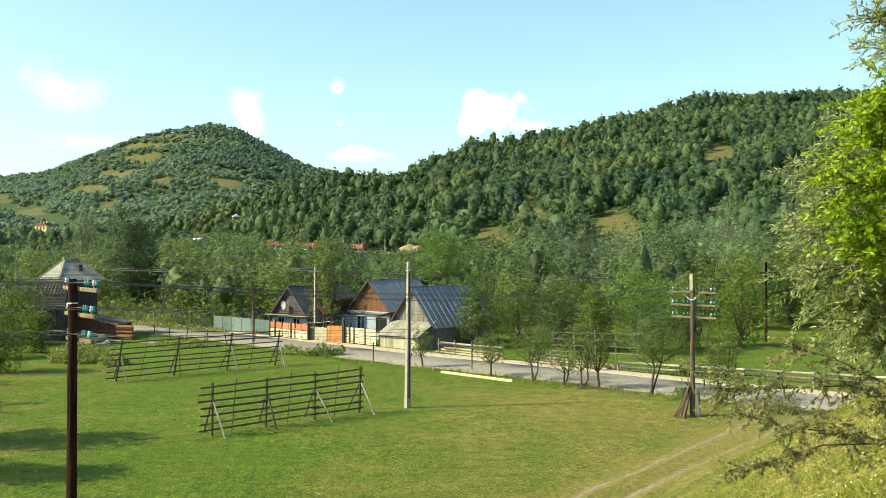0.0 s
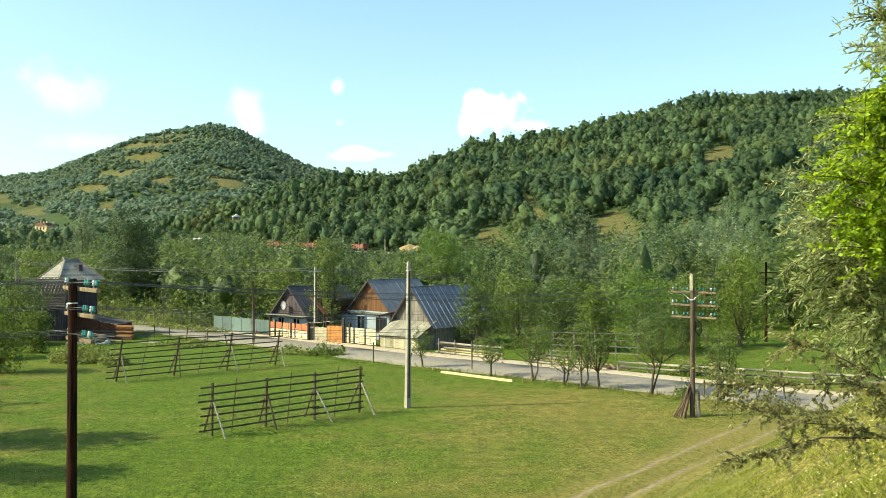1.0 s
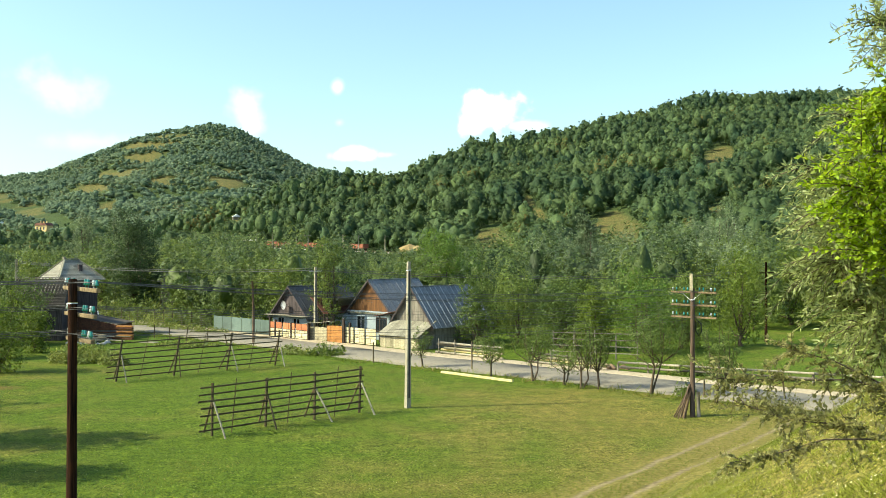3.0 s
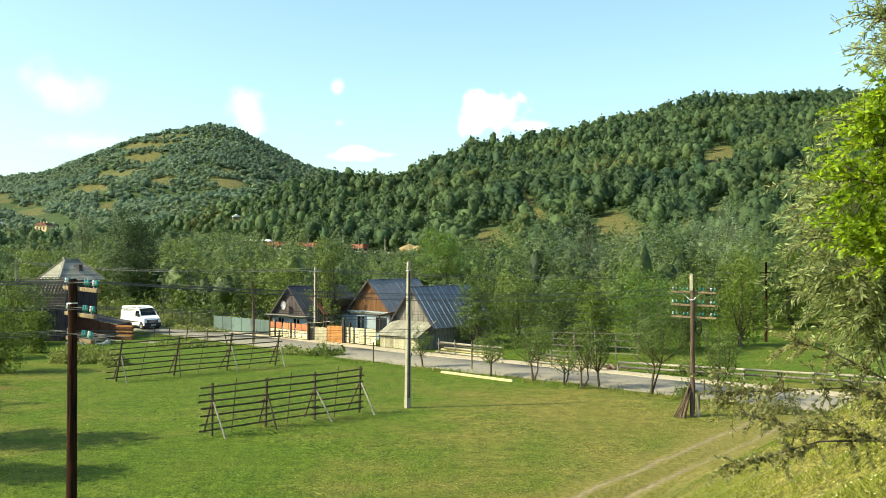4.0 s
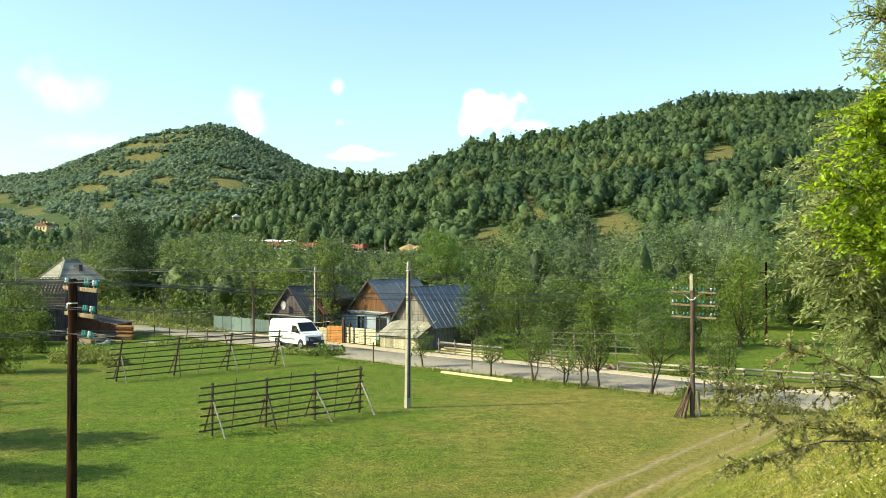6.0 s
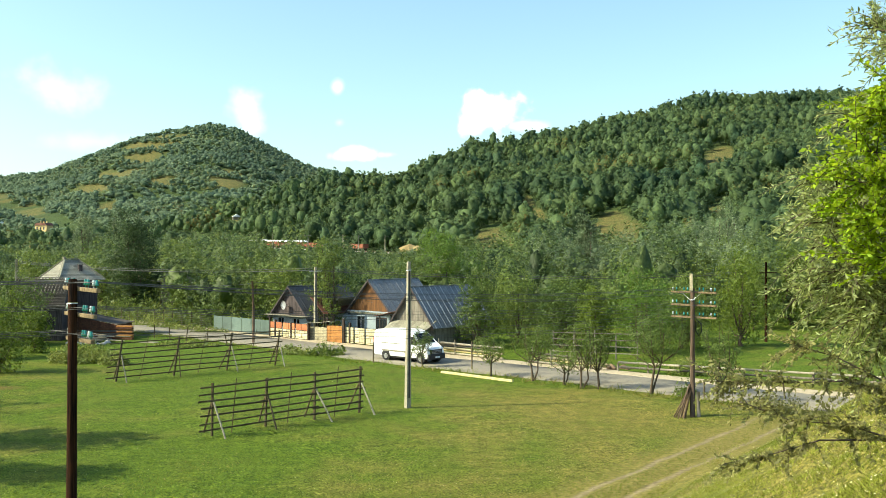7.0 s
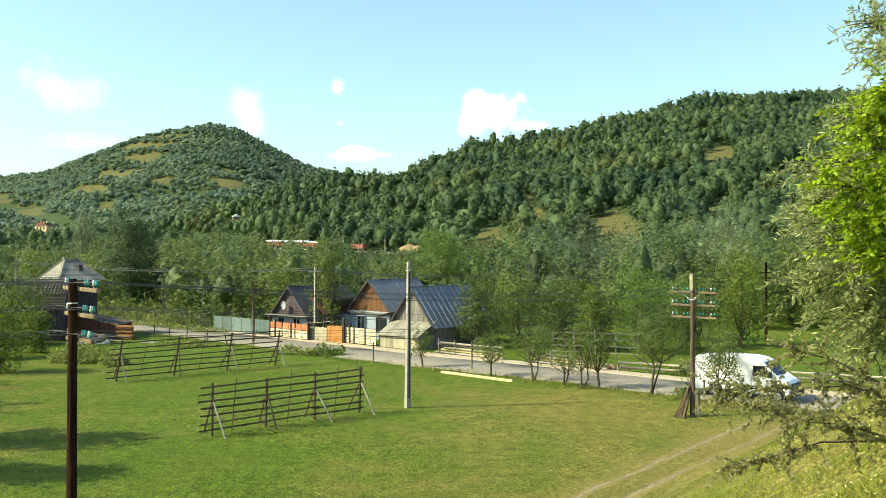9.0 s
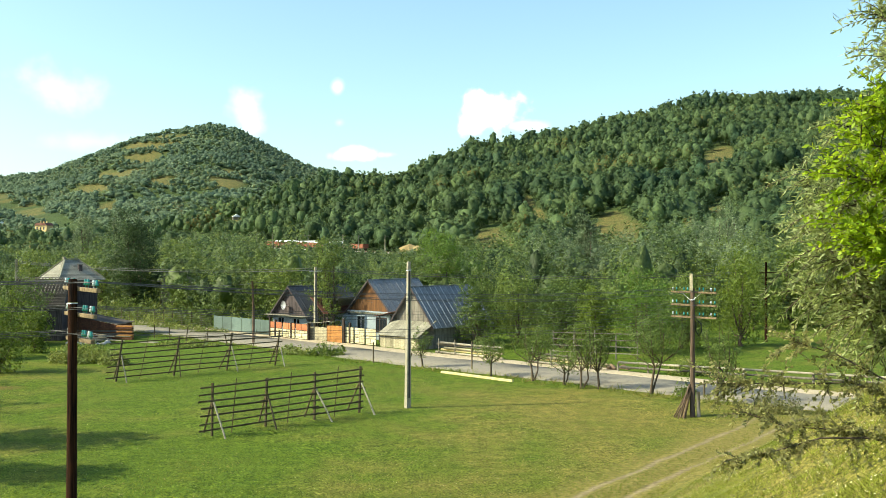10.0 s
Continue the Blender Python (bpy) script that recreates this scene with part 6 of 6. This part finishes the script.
def make_van():
    v = thing("delivery_van", pose(-75, 144.2, 0.09, 0, 0, -44), "white high-roof delivery van driving along the road", "van")
    side = [(-3.26, 0.48), (-3.30, 0.9), (-3.22, 2.16), (-3.02, 2.36), (-1.2, 2.45), (0.1, 2.45), (0.62, 2.38), (0.95, 2.24), (1.70, 1.46), (2.30, 1.20), (2.48, 0.98), (2.54, 0.55), (2.46, 0.36), (-3.1, 0.36)]
    bm = bmesh.new()
    for_y = lambda z: 0.98 - 0.13 * max(0.0, (z - 1.15) / 1.45) ** 1.3
    L = [bm.verts.new((x, for_y(z) * (0.9 if x > 2.6 else 1), z)) for x, z in side]
    R = [bm.verts.new((x, -for_y(z) * (0.9 if x > 2.6 else 1), z)) for x, z in side]
    bm.faces.new(L)
    bm.faces.new(R[::-1])
    for i in range(len(side)):
        j = (i + 1) % len(side)
        bm.faces.new((L[j], L[i], R[i], R[j]))
    rim = [e for e in bm.edges if not e.is_boundary and abs(e.verts[0].co.y - e.verts[1].co.y) < 0.3 and e.verts[0].co.y * e.verts[1].co.y > 0]
    bmesh.ops.bevel(bm, geom=rim, offset=0.07, segments=3, affect="EDGES", profile=0.5)
    body = part("body", bm, VAN_WHITE, v, "white painted body")
    # windscreen and door windows
    bm = bmesh.new()
    q = [bm.verts.new(p) for p in ((1.02, -0.76, 2.20), (1.02, 0.76, 2.20), (1.69, 0.88, 1.50), (1.69, -0.88, 1.50))]
    bm.faces.new(q)
    bmesh.ops.solidify(bm, geom=bm.faces[:], thickness=0.02)
    part("windscreen", bm, GLASS, v, "dark sloping windscreen")
    for s in (-1, 1):
        bm = bmesh.new()
        q = [bm.verts.new((x, s * (for_y(z) + 0.006), z)) for x, z in ((0.34, 1.38), (1.52, 1.38), (1.06, 1.98), (0.38, 1.98))]
        bm.faces.new(q if s > 0 else q[::-1])
        bmesh.ops.solidify(bm, geom=bm.faces[:], thickness=0.012)
        part("door_window", bm, GLASS, v)
        box("door_handle", 0.36, 0.50, min(s * 0.985, s * 1.005), max(s * 0.985, s * 1.005), 1.2, 1.25, BLACK_PLASTIC, v)
        box("side_moulding", -2.3, 1.0, min(s * 0.97, s * 1.0), max(s * 0.97, s * 1.0), 0.72, 0.84, LIGHT_SHEET, v, bevel=0.005)
        box("door_seam", 0.28, 0.295, min(s * 0.96, s * 0.984), max(s * 0.96, s * 0.984), 0.5, 1.3, BLACK_PLASTIC, v, bevel=0.002)
        box("slide_rail", -2.4, -0.1, min(s * 0.95, s * 0.985), max(s * 0.95, s * 0.985), 1.34, 1.38, LIGHT_SHEET, v, bevel=0.005)
        m = box("mirror", 1.36, 1.52, min(s * 1.0, s * 1.22), max(s * 1.0, s * 1.22), 1.35, 1.72, BLACK_PLASTIC, v, bevel=0.03)
        box("headlight", 2.16, 2.48, min(s * 0.62, s * 0.93), max(s * 0.62, s * 0.93), 0.88, 1.16, HEADLAMP, v, bevel=0.04)
        box("tail_light", -3.32, -3.24, min(s * 0.80, s * 0.95), max(s * 0.80, s * 0.95), 0.9, 1.7, TRAIN_RED, v)
    # black bumper and grille, enlarged to stand in for shade on the nose
    box("bumper", 2.1, 2.68, -0.93, 0.93, 0.30, 0.72, BLACK_PLASTIC, v, "black plastic front bumper", 0.05)
    box("grille", 2.40, 2.60, -0.62, 0.62, 0.70, 1.04, BLACK_PLASTIC, v, "black front grille", 0.02)
    for k in range(3):
        box("grille_bar", 2.59, 2.615, -0.55, 0.55, 0.74 + k * 0.1, 0.77 + k * 0.1, BARE_METAL, v, bevel=0.003)
    box("plate", 2.675, 2.69, -0.26, 0.26, 0.42, 0.53, TRAIN_WHITE, v, bevel=0.003)
    box("rear_bumper", -3.42, -3.1, -0.92, 0.92, 0.34, 0.56, BLACK_PLASTIC, v, bevel=0.04)
    box("sill", -1.4, 1.2, -0.9, 0.9, 0.24, 0.38, BLACK_PLASTIC, v, bevel=0.03)
    wheels = []
    for x in (-1.85, 1.82):
        for s in (-1, 1):
            # solid black disc stands in for the dark hollow of the wheel arch
            arch = tube("arch_hollow_disc", [(x, s * 0.60, 0.42), (x, s * 0.988, 0.42)], [0.43, 0.43], BLACK_PLASTIC, v, sides=20)
            w = new("wheel")
            w.parent = v
            w.matrix_basis = pose(x, s * 0.88, 0.34)
            tube("tyre", [(0, -0.115, 0), (0, -0.09, 0), (0, 0.09, 0), (0, 0.115, 0)], [0.29, 0.34, 0.34, 0.29], RUBBER, w, sides=20)
            r = tube("rim", [(0, -0.125, 0), (0, 0.125, 0)], [0.20, 0.20], STEEL_RIM, w, sides=16)
            for k in range(5):
                a = k * 1.2566
                tube("rim_hole", [(0.12 * math.cos(a), -0.132, 0.12 * math.sin(a)), (0.12 * math.cos(a), 0.132, 0.12 * math.sin(a))], [0.035, 0.035], BLACK_PLASTIC, w, sides=6)
            wheels.append((w, x, s * 0.88))
    return v, wheels


VAN, VAN_WHEELS = make_van()

# ---- foreground trees on the bank ----


def twig(rng, p, d, ln, n, half_l, half_w, droop, out, r=0.005):
    """A thin twig with alternate leaves: adds stem run and leaf arrays to out."""
    p, d = np.array(p, float), np.array(d, float)
    d /= np.linalg.norm(d)
    sag = np.array([0, 0, -droop])
    pts = [p + d * ln * s + sag * ln * s * s for s in (0, 0.35, 0.7, 1.0)]
    out["stems"].append(([tuple(q) for q in pts], [r, r * 0.8, r * 0.6, r * 0.3]))
    s = (np.arange(n) + rng.random(n) * 0.6) / n
    C = p + d * (ln * s)[:, None] + sag * (ln * s * s)[:, None]
    side = unit(np.cross(d[None, :], rng.normal(size=(n, 3))))
    T = unit(d[None, :] * 0.8 + side * 0.9 + np.array([0, 0, -0.25]) + 0.2 * rng.normal(size=(n, 3)))
    L = half_l * (0.65 + 0.6 * rng.random(n))
    C = C + T * L[:, None]
    N = unit(np.cross(T, rng.normal(size=(n, 3))) + np.array([0, 0, 0.3]))
    V, _ = leaf_quads(C, N, half_w * (0.7 + 0.5 * rng.random(n)), L, rng, T)
    out["leaves"].append(V)


def bough(name, tree_ob, pivot, path, twigs, leaf_n, half_l, half_w, droop, mat, seed, spread, base_r, ln=(0.22, 0.45), twig_r=0.004):
    """A limb that can sway about its pivot: a stem, twigs and leaves (poses in the tree's space)."""
    rng = np.random.default_rng(seed)
    piv = Vector(pivot)
    b = new(name)
    b.parent = tree_ob
    b.matrix_basis = Matrix.Translation(piv)
    path = [Vector(q) - piv for q in path]
    n = len(path)
    out = {"stems": [([tuple(q) for q in path], [base_r * (1 - 0.8 * k / (n - 1)) for k in range(n)])], "leaves": []}
    for k in range(twigs):
        s = rng.random() ** 0.7 * (n - 1)
        i = min(int(s), n - 2)
        p = path[i].lerp(path[i + 1], s - i)
        d0 = (path[i + 1] - path[i]).normalized()
        d = np.array(d0) * 0.6 + rng.normal(size=3) * spread
        twig(rng, p, d, rng.uniform(*ln), leaf_n, half_l, half_w, droop, out, twig_r)
    V = np.concatenate(out["leaves"])
    F = np.arange(len(V)).reshape(-1, 4)
    joined_tubes("stem", out["stems"], BARK, b, sides=4)
    under(new("leaves", mesh_data("leaves", V, F, mat, False, np.clip(rng.normal(0.5, 0.25, len(F)), 0, 0.92))), b)
    return b, piv


SWAYING = []


def foreground_trees():
    w = thing("willow_tree", pose(4.9, 7.2, 7.1), "overhanging willow with narrow silvery green leaves", "tree")
    joined_tubes("trunk", [([(0, 0, -0.1), (-0.05, 0, 1.2), (-0.2, 0, 2.4), (-0.3, 0, 4.2)], [0.16, 0.13, 0.10, 0.04])], BARK, w, sides=8)
    # height over the eye's level bank, reach to the west
    for k, (z, tip, n) in enumerate(((3.75, -1.80, 24), (3.35, -1.72, 22), (3.0, -1.80, 24), (2.65, -2.05, 30), (2.3, -2.30, 40), (2.0, -2.36, 42), (1.7, -2.38, 42), (1.4, -2.34, 40), (1.15, -2.2, 30), (0.9, -1.95, 22), (1.85, -2.2, 40), (1.55, -2.25, 42), (1.28, -2.15, 40), (2.15, -2.15, 34))):
        y = 0.25 * math.sin(k * 2.1)
        px = -0.25
        dz = 0.30 if k < 5 else 0.12
        path = [(px, 0, z - dz), (-0.9, y * 0.4, z), (-1.5, y * 0.8, z + 0.10), (tip + 0.25, y, z + 0.02 if k > 2 else z + 0.15)]
        SWAYING.append(bough("bough", w, (px, 0, z - dz), path, int(n * 1.4) + 12, 34, 0.032, 0.0080, 0.35, LEAF_WILLOW, 300 + k, 0.55, 0.022))
    l = thing("locust_tree", pose(3.95, 6.4, 7.0), "young tree with bright yellow-green leaves", "tree")
    joined_tubes("trunk", [([(0, 0, -0.1), (-0.05, 0, 1.0), (-0.1, 0, 2.6)], [0.08, 0.06, 0.02])], BARK, l, sides=8)
    for k, (z, tip, n) in enumerate(((2.72, -1.42, 26), (2.5, -1.5, 32), (2.25, -1.55, 34), (2.0, -1.48, 30), (1.8, -1.38, 26), (2.88, -1.3, 16))):
        path = [(-0.05, 0, z - 0.5), (-0.45, -0.1, z - 0.15), (tip + 0.25, -0.15, z)]
        SWAYING.append(bough("bough", l, (-0.05, 0, z - 0.5), path, n * 2 + 34, 40, 0.023, 0.0125, 0.15, LEAF_LOCUST, 400 + k, 0.6, 0.018, (0.2, 0.4)))
    p = thing("plum_tree", pose(4.3, 6.6, 7.1), "plum tree with dark bare limbs and sparse leaves", "tree")
    joined_tubes("trunk", [([(0, 0, -0.1), (-0.1, 0, 0.35), (-0.2, 0, 0.9)], [0.09, 0.08, 0.04])], BARK, p, sides=8)
    for k, (path, n, ln) in enumerate(((((-0.1, 0, 0.15), (-0.9, -0.05, 0.24), (-1.30, -0.1, 0.40), (-1.55, -0.1, 0.47), (-1.95, -0.1, 0.50), (-2.3, -0.05, 0.62)), 40, (0.15, 0.32)),
                                     (((-0.1, 0, 0.15), (-1.30, -0.12, 0.39), (-1.75, -0.2, 0.40), (-2.1, -0.25, 0.31), (-2.42, -0.3, 0.26)), 26, (0.08, 0.2)),
                                     (((-0.1, 0, 0.3), (-1.0, 0.1, 0.62), (-1.4, 0.15, 0.74), (-1.85, 0.2, 0.72), (-2.35, 0.2, 0.72)), 44, (0.15, 0.32)),
                                     (((-0.1, 0, 0.3), (-1.1, 0.2, 0.72), (-1.5, 0.2, 0.92), (-1.8, 0.2, 1.0)), 22, (0.15, 0.3)),
                                     (((-0.1, 0, 0.2), (-0.8, 0.2, 0.45), (-1.1, 0.2, 0.62)), 26, (0.1, 0.25)))):
        SWAYING.append(bough("limb", p, path[0], path, int(n * 1.7), 22, 0.0185, 0.0105, 0.2, LEAF_PLUM, 500 + k, 0.55, 0.010, ln, 0.0022))


foreground_trees()

# ---- grass ----


def grass(name, X, Y, h, w, rng, label, mat=None):
    n = len(X)
    Z = height(X, Y) - 0.01
    a = rng.random(n) * 6.28
    hh = h * (0.5 + rng.random(n))
    ww = w * (0.6 + 0.8 * rng.random(n))
    B = np.stack([X, Y, Z], axis=-1)
    S = np.stack([np.cos(a), np.sin(a), np.zeros(n)], axis=-1) * ww[:, None]
    tip = B + np.stack([rng.normal(0, 1.1, n) * hh, rng.normal(0, 1.1, n) * hh, hh], axis=-1)
    V = np.stack([B - S, B + S, tip], axis=1).reshape(-1, 3)
    dry = np.clip(0.42 + 0.22 * wave(X, Y, 9, 31) + 0.26 * sstep(X, -14, 12) + 0.22 * rng.normal(size=n), 0, 1)
    me = mesh_data(name, V, np.arange(3 * n).reshape(n, 3), mat or BLADE, False, dry)
    tagged(new(name, me), label, "grass", kind="stuff")


def sow():
    rng = np.random.default_rng(17)
    n = 150000
    Y = 30 + 45 * rng.random(n) ** 1.5
    X = (rng.random(n) * 1.0 - 0.5) * Y
    d = (X - 5.65) * 0.80 - (Y - 33.5) * 0.60
    road_d = (X - 3.4) * 0.66 + (Y - 70.3) * 0.75
    keep = (np.abs(np.abs(d) - 0.82) > 0.30) & (road_d < -3.2)
    grass("meadow_grass", X[keep], Y[keep], 0.06, 0.013, rng, "short mown meadow grass")
    n = 150000
    Y = 8 + 36 * rng.random(n) ** 1.2
    X = (0.12 + 0.40 * rng.random(n)) * Y
    d = (X - 8.1) * 0.843 - (Y - 33.5) * 0.538
    keep = d > -0.8
    grass("bank_grass", X[keep], Y[keep], 0.055, 0.009, rng, "coarse yellowish grass on the railway bank", BANK_BLADE)
    n = 9000
    k = rng.random(n)
    i = (k * (len(ROAD_LINE) - 1)).astype(int)
    P = np.array([tuple(q) for q in ROAD_LINE])[i]
    Q = np.array([tuple(q) for q in ROAD_LINE])[np.minimum(i + 1, len(ROAD_LINE) - 1)]
    D = unit(Q - P)
    off = -(3.1 + 1.3 * rng.random(n))
    X, Y = P[:, 0] + D[:, 0] * rng.random(n) * 1.5 - D[:, 1] * off, P[:, 1] + D[:, 1] * rng.random(n) * 1.5 + D[:, 0] * off
    keep = (X > -34) & (X < 26)
    grass("verge_grass", X[keep], Y[keep], 0.32, 0.03, rng, "uncut tufts of grass along the road edge")

    n = 2600
    Y = 9 + 30 * rng.random(n) ** 1.2
    X = (0.15 + 0.36 * rng.random(n)) * Y
    X, Y = [q[(X - 8.1) * 0.843 - (Y - 33.5) * 0.538 > -0.5] for q in (X, Y)]
    C = np.stack([X, Y, height(X, Y) + 0.06], axis=-1)
    V, F = leaf_quads(C, unit(rng.normal(size=(len(X), 3)) * 0.5 + np.array([-0.2, -0.4, 1.0])), 0.010, 0.012, rng)
    tagged(new("bank_flowers", mesh_data("bank_flowers", V, F, FLOWER)), "tiny pale yellow flower heads on the bank", "flowers", kind="stuff")
    # small pale flower heads in the meadow
    n = 1300
    Y = 31 + 34 * rng.random(n) ** 1.4
    X = (rng.random(n) - 0.5) * Y
    keep = (X - 3.4) * 0.66 + (Y - 70.3) * 0.75 < -4
    X, Y = X[keep], Y[keep]
    C = np.stack([X, Y, height(X, Y) + 0.07], axis=-1)
    V, F = leaf_quads(C, unit(rng.normal(size=(len(X), 3)) * 0.4 + np.array([0, -0.4, 1.0])), 0.011, 0.013, rng)
    me = mesh_data("meadow_flowers", V, F, FLOWER)
    tagged(new("meadow_flowers", me), "tiny pale yellow flower heads in the grass", "flowers", kind="stuff")


FLOWER = surface("pale_flower", (0.55, 0.52, 0.22), (0.75, 0.72, 0.45), 3, 0.8, bump=0, vary=0)
sow()

# ---- what moves ----
VAN_ROWS = [(0.0, -75.0, 144.2), (3.8, -35.35, 107.05), (4.5, -27.9, 99.2), (5.5, -18.05, 90.2), (6.8, -4.58, 76.1), (7.5, 2.97, 69.7), (8.0, 8.15, 65.4), (8.5, 13.0, 60.8), (9.0, 18.2, 55.85), (9.6, 24.5, 51.7), (10.0, 29.4, 49.3)]


def van_at(t):
    """Place on the van's line at t seconds, by a cubic through the rows."""
    R = VAN_ROWS
    i = max(k for k in range(len(R) - 1) if R[k][0] <= t or k == 0)
    t0, t1 = R[i][0], R[i + 1][0]

    def slope(k):
        a, b = R[max(k - 1, 0)], R[min(k + 1, len(R) - 1)]
        return Vector((b[1] - a[1], b[2] - a[2])) / (b[0] - a[0])

    u, w = (t - t0) / (t1 - t0), t1 - t0
    p0, p1 = Vector(R[i][1:]), Vector(R[i + 1][1:])
    m0, m1 = slope(i) * w, slope(i + 1) * w
    return p0 * (2 * u ** 3 - 3 * u * u + 1) + m0 * (u ** 3 - 2 * u * u + u) + p1 * (3 * u * u - 2 * u ** 3) + m1 * (u ** 3 - u * u)


def motions():
    rows, spin, gone, last = [], [], 0.0, van_at(0.0)
    for k in range(301):
        t = k / 30
        p = van_at(t)
        gone += (p - last).length
        last = p
        spin.append((t, math.degrees(gone / 0.34)))
        if k % 3 == 0:
            d = van_at(min(t + 0.1, 10.0)) - van_at(max(t - 0.1, 0.0))
            rows.append((t, pose(p.x, p.y, 0.09, 0, 0, math.degrees(math.atan2(d.y, d.x)))))
    walk(VAN, rows)
    for w, x, y in VAN_WHEELS:
        walk(w, [(t, pose(x, y, 0.34, 0, a, 0)) for t, a in spin])
    # the passenger train slows towards the station
    for k, car in enumerate(TRAIN):
        walk(car, [(t, track_pose(a + 13.1 + 26.2 * k, 5.5, 0.05)) for t, a in ((0.0, 205), (2.5, 150), (5.5, 96), (7.5, 67), (10.0, 34))])
    # boughs sway in the wind
    for k, (b, piv) in enumerate(SWAYING):
        rng = random.Random(70 + k)
        f1, f2, p1, p2 = rng.uniform(0.45, 0.7), rng.uniform(0.9, 1.5), rng.uniform(0, 6.28), rng.uniform(0, 6.28)
        amp = 1.3 if k >= 20 else 2.2
        sway = []
        for j in range(51):
            t = j * 0.2
            a = amp * (math.sin(6.28 * f1 * t + p1) + 0.4 * math.sin(6.28 * f2 * t + p2))
            c = amp * 0.8 * math.sin(6.28 * f1 * t * 0.8 + p2)
            sway.append((t, pose(piv.x, piv.y, piv.z, 0.3 * a, a * 0.7, c)))
        walk(b, sway)


motions()
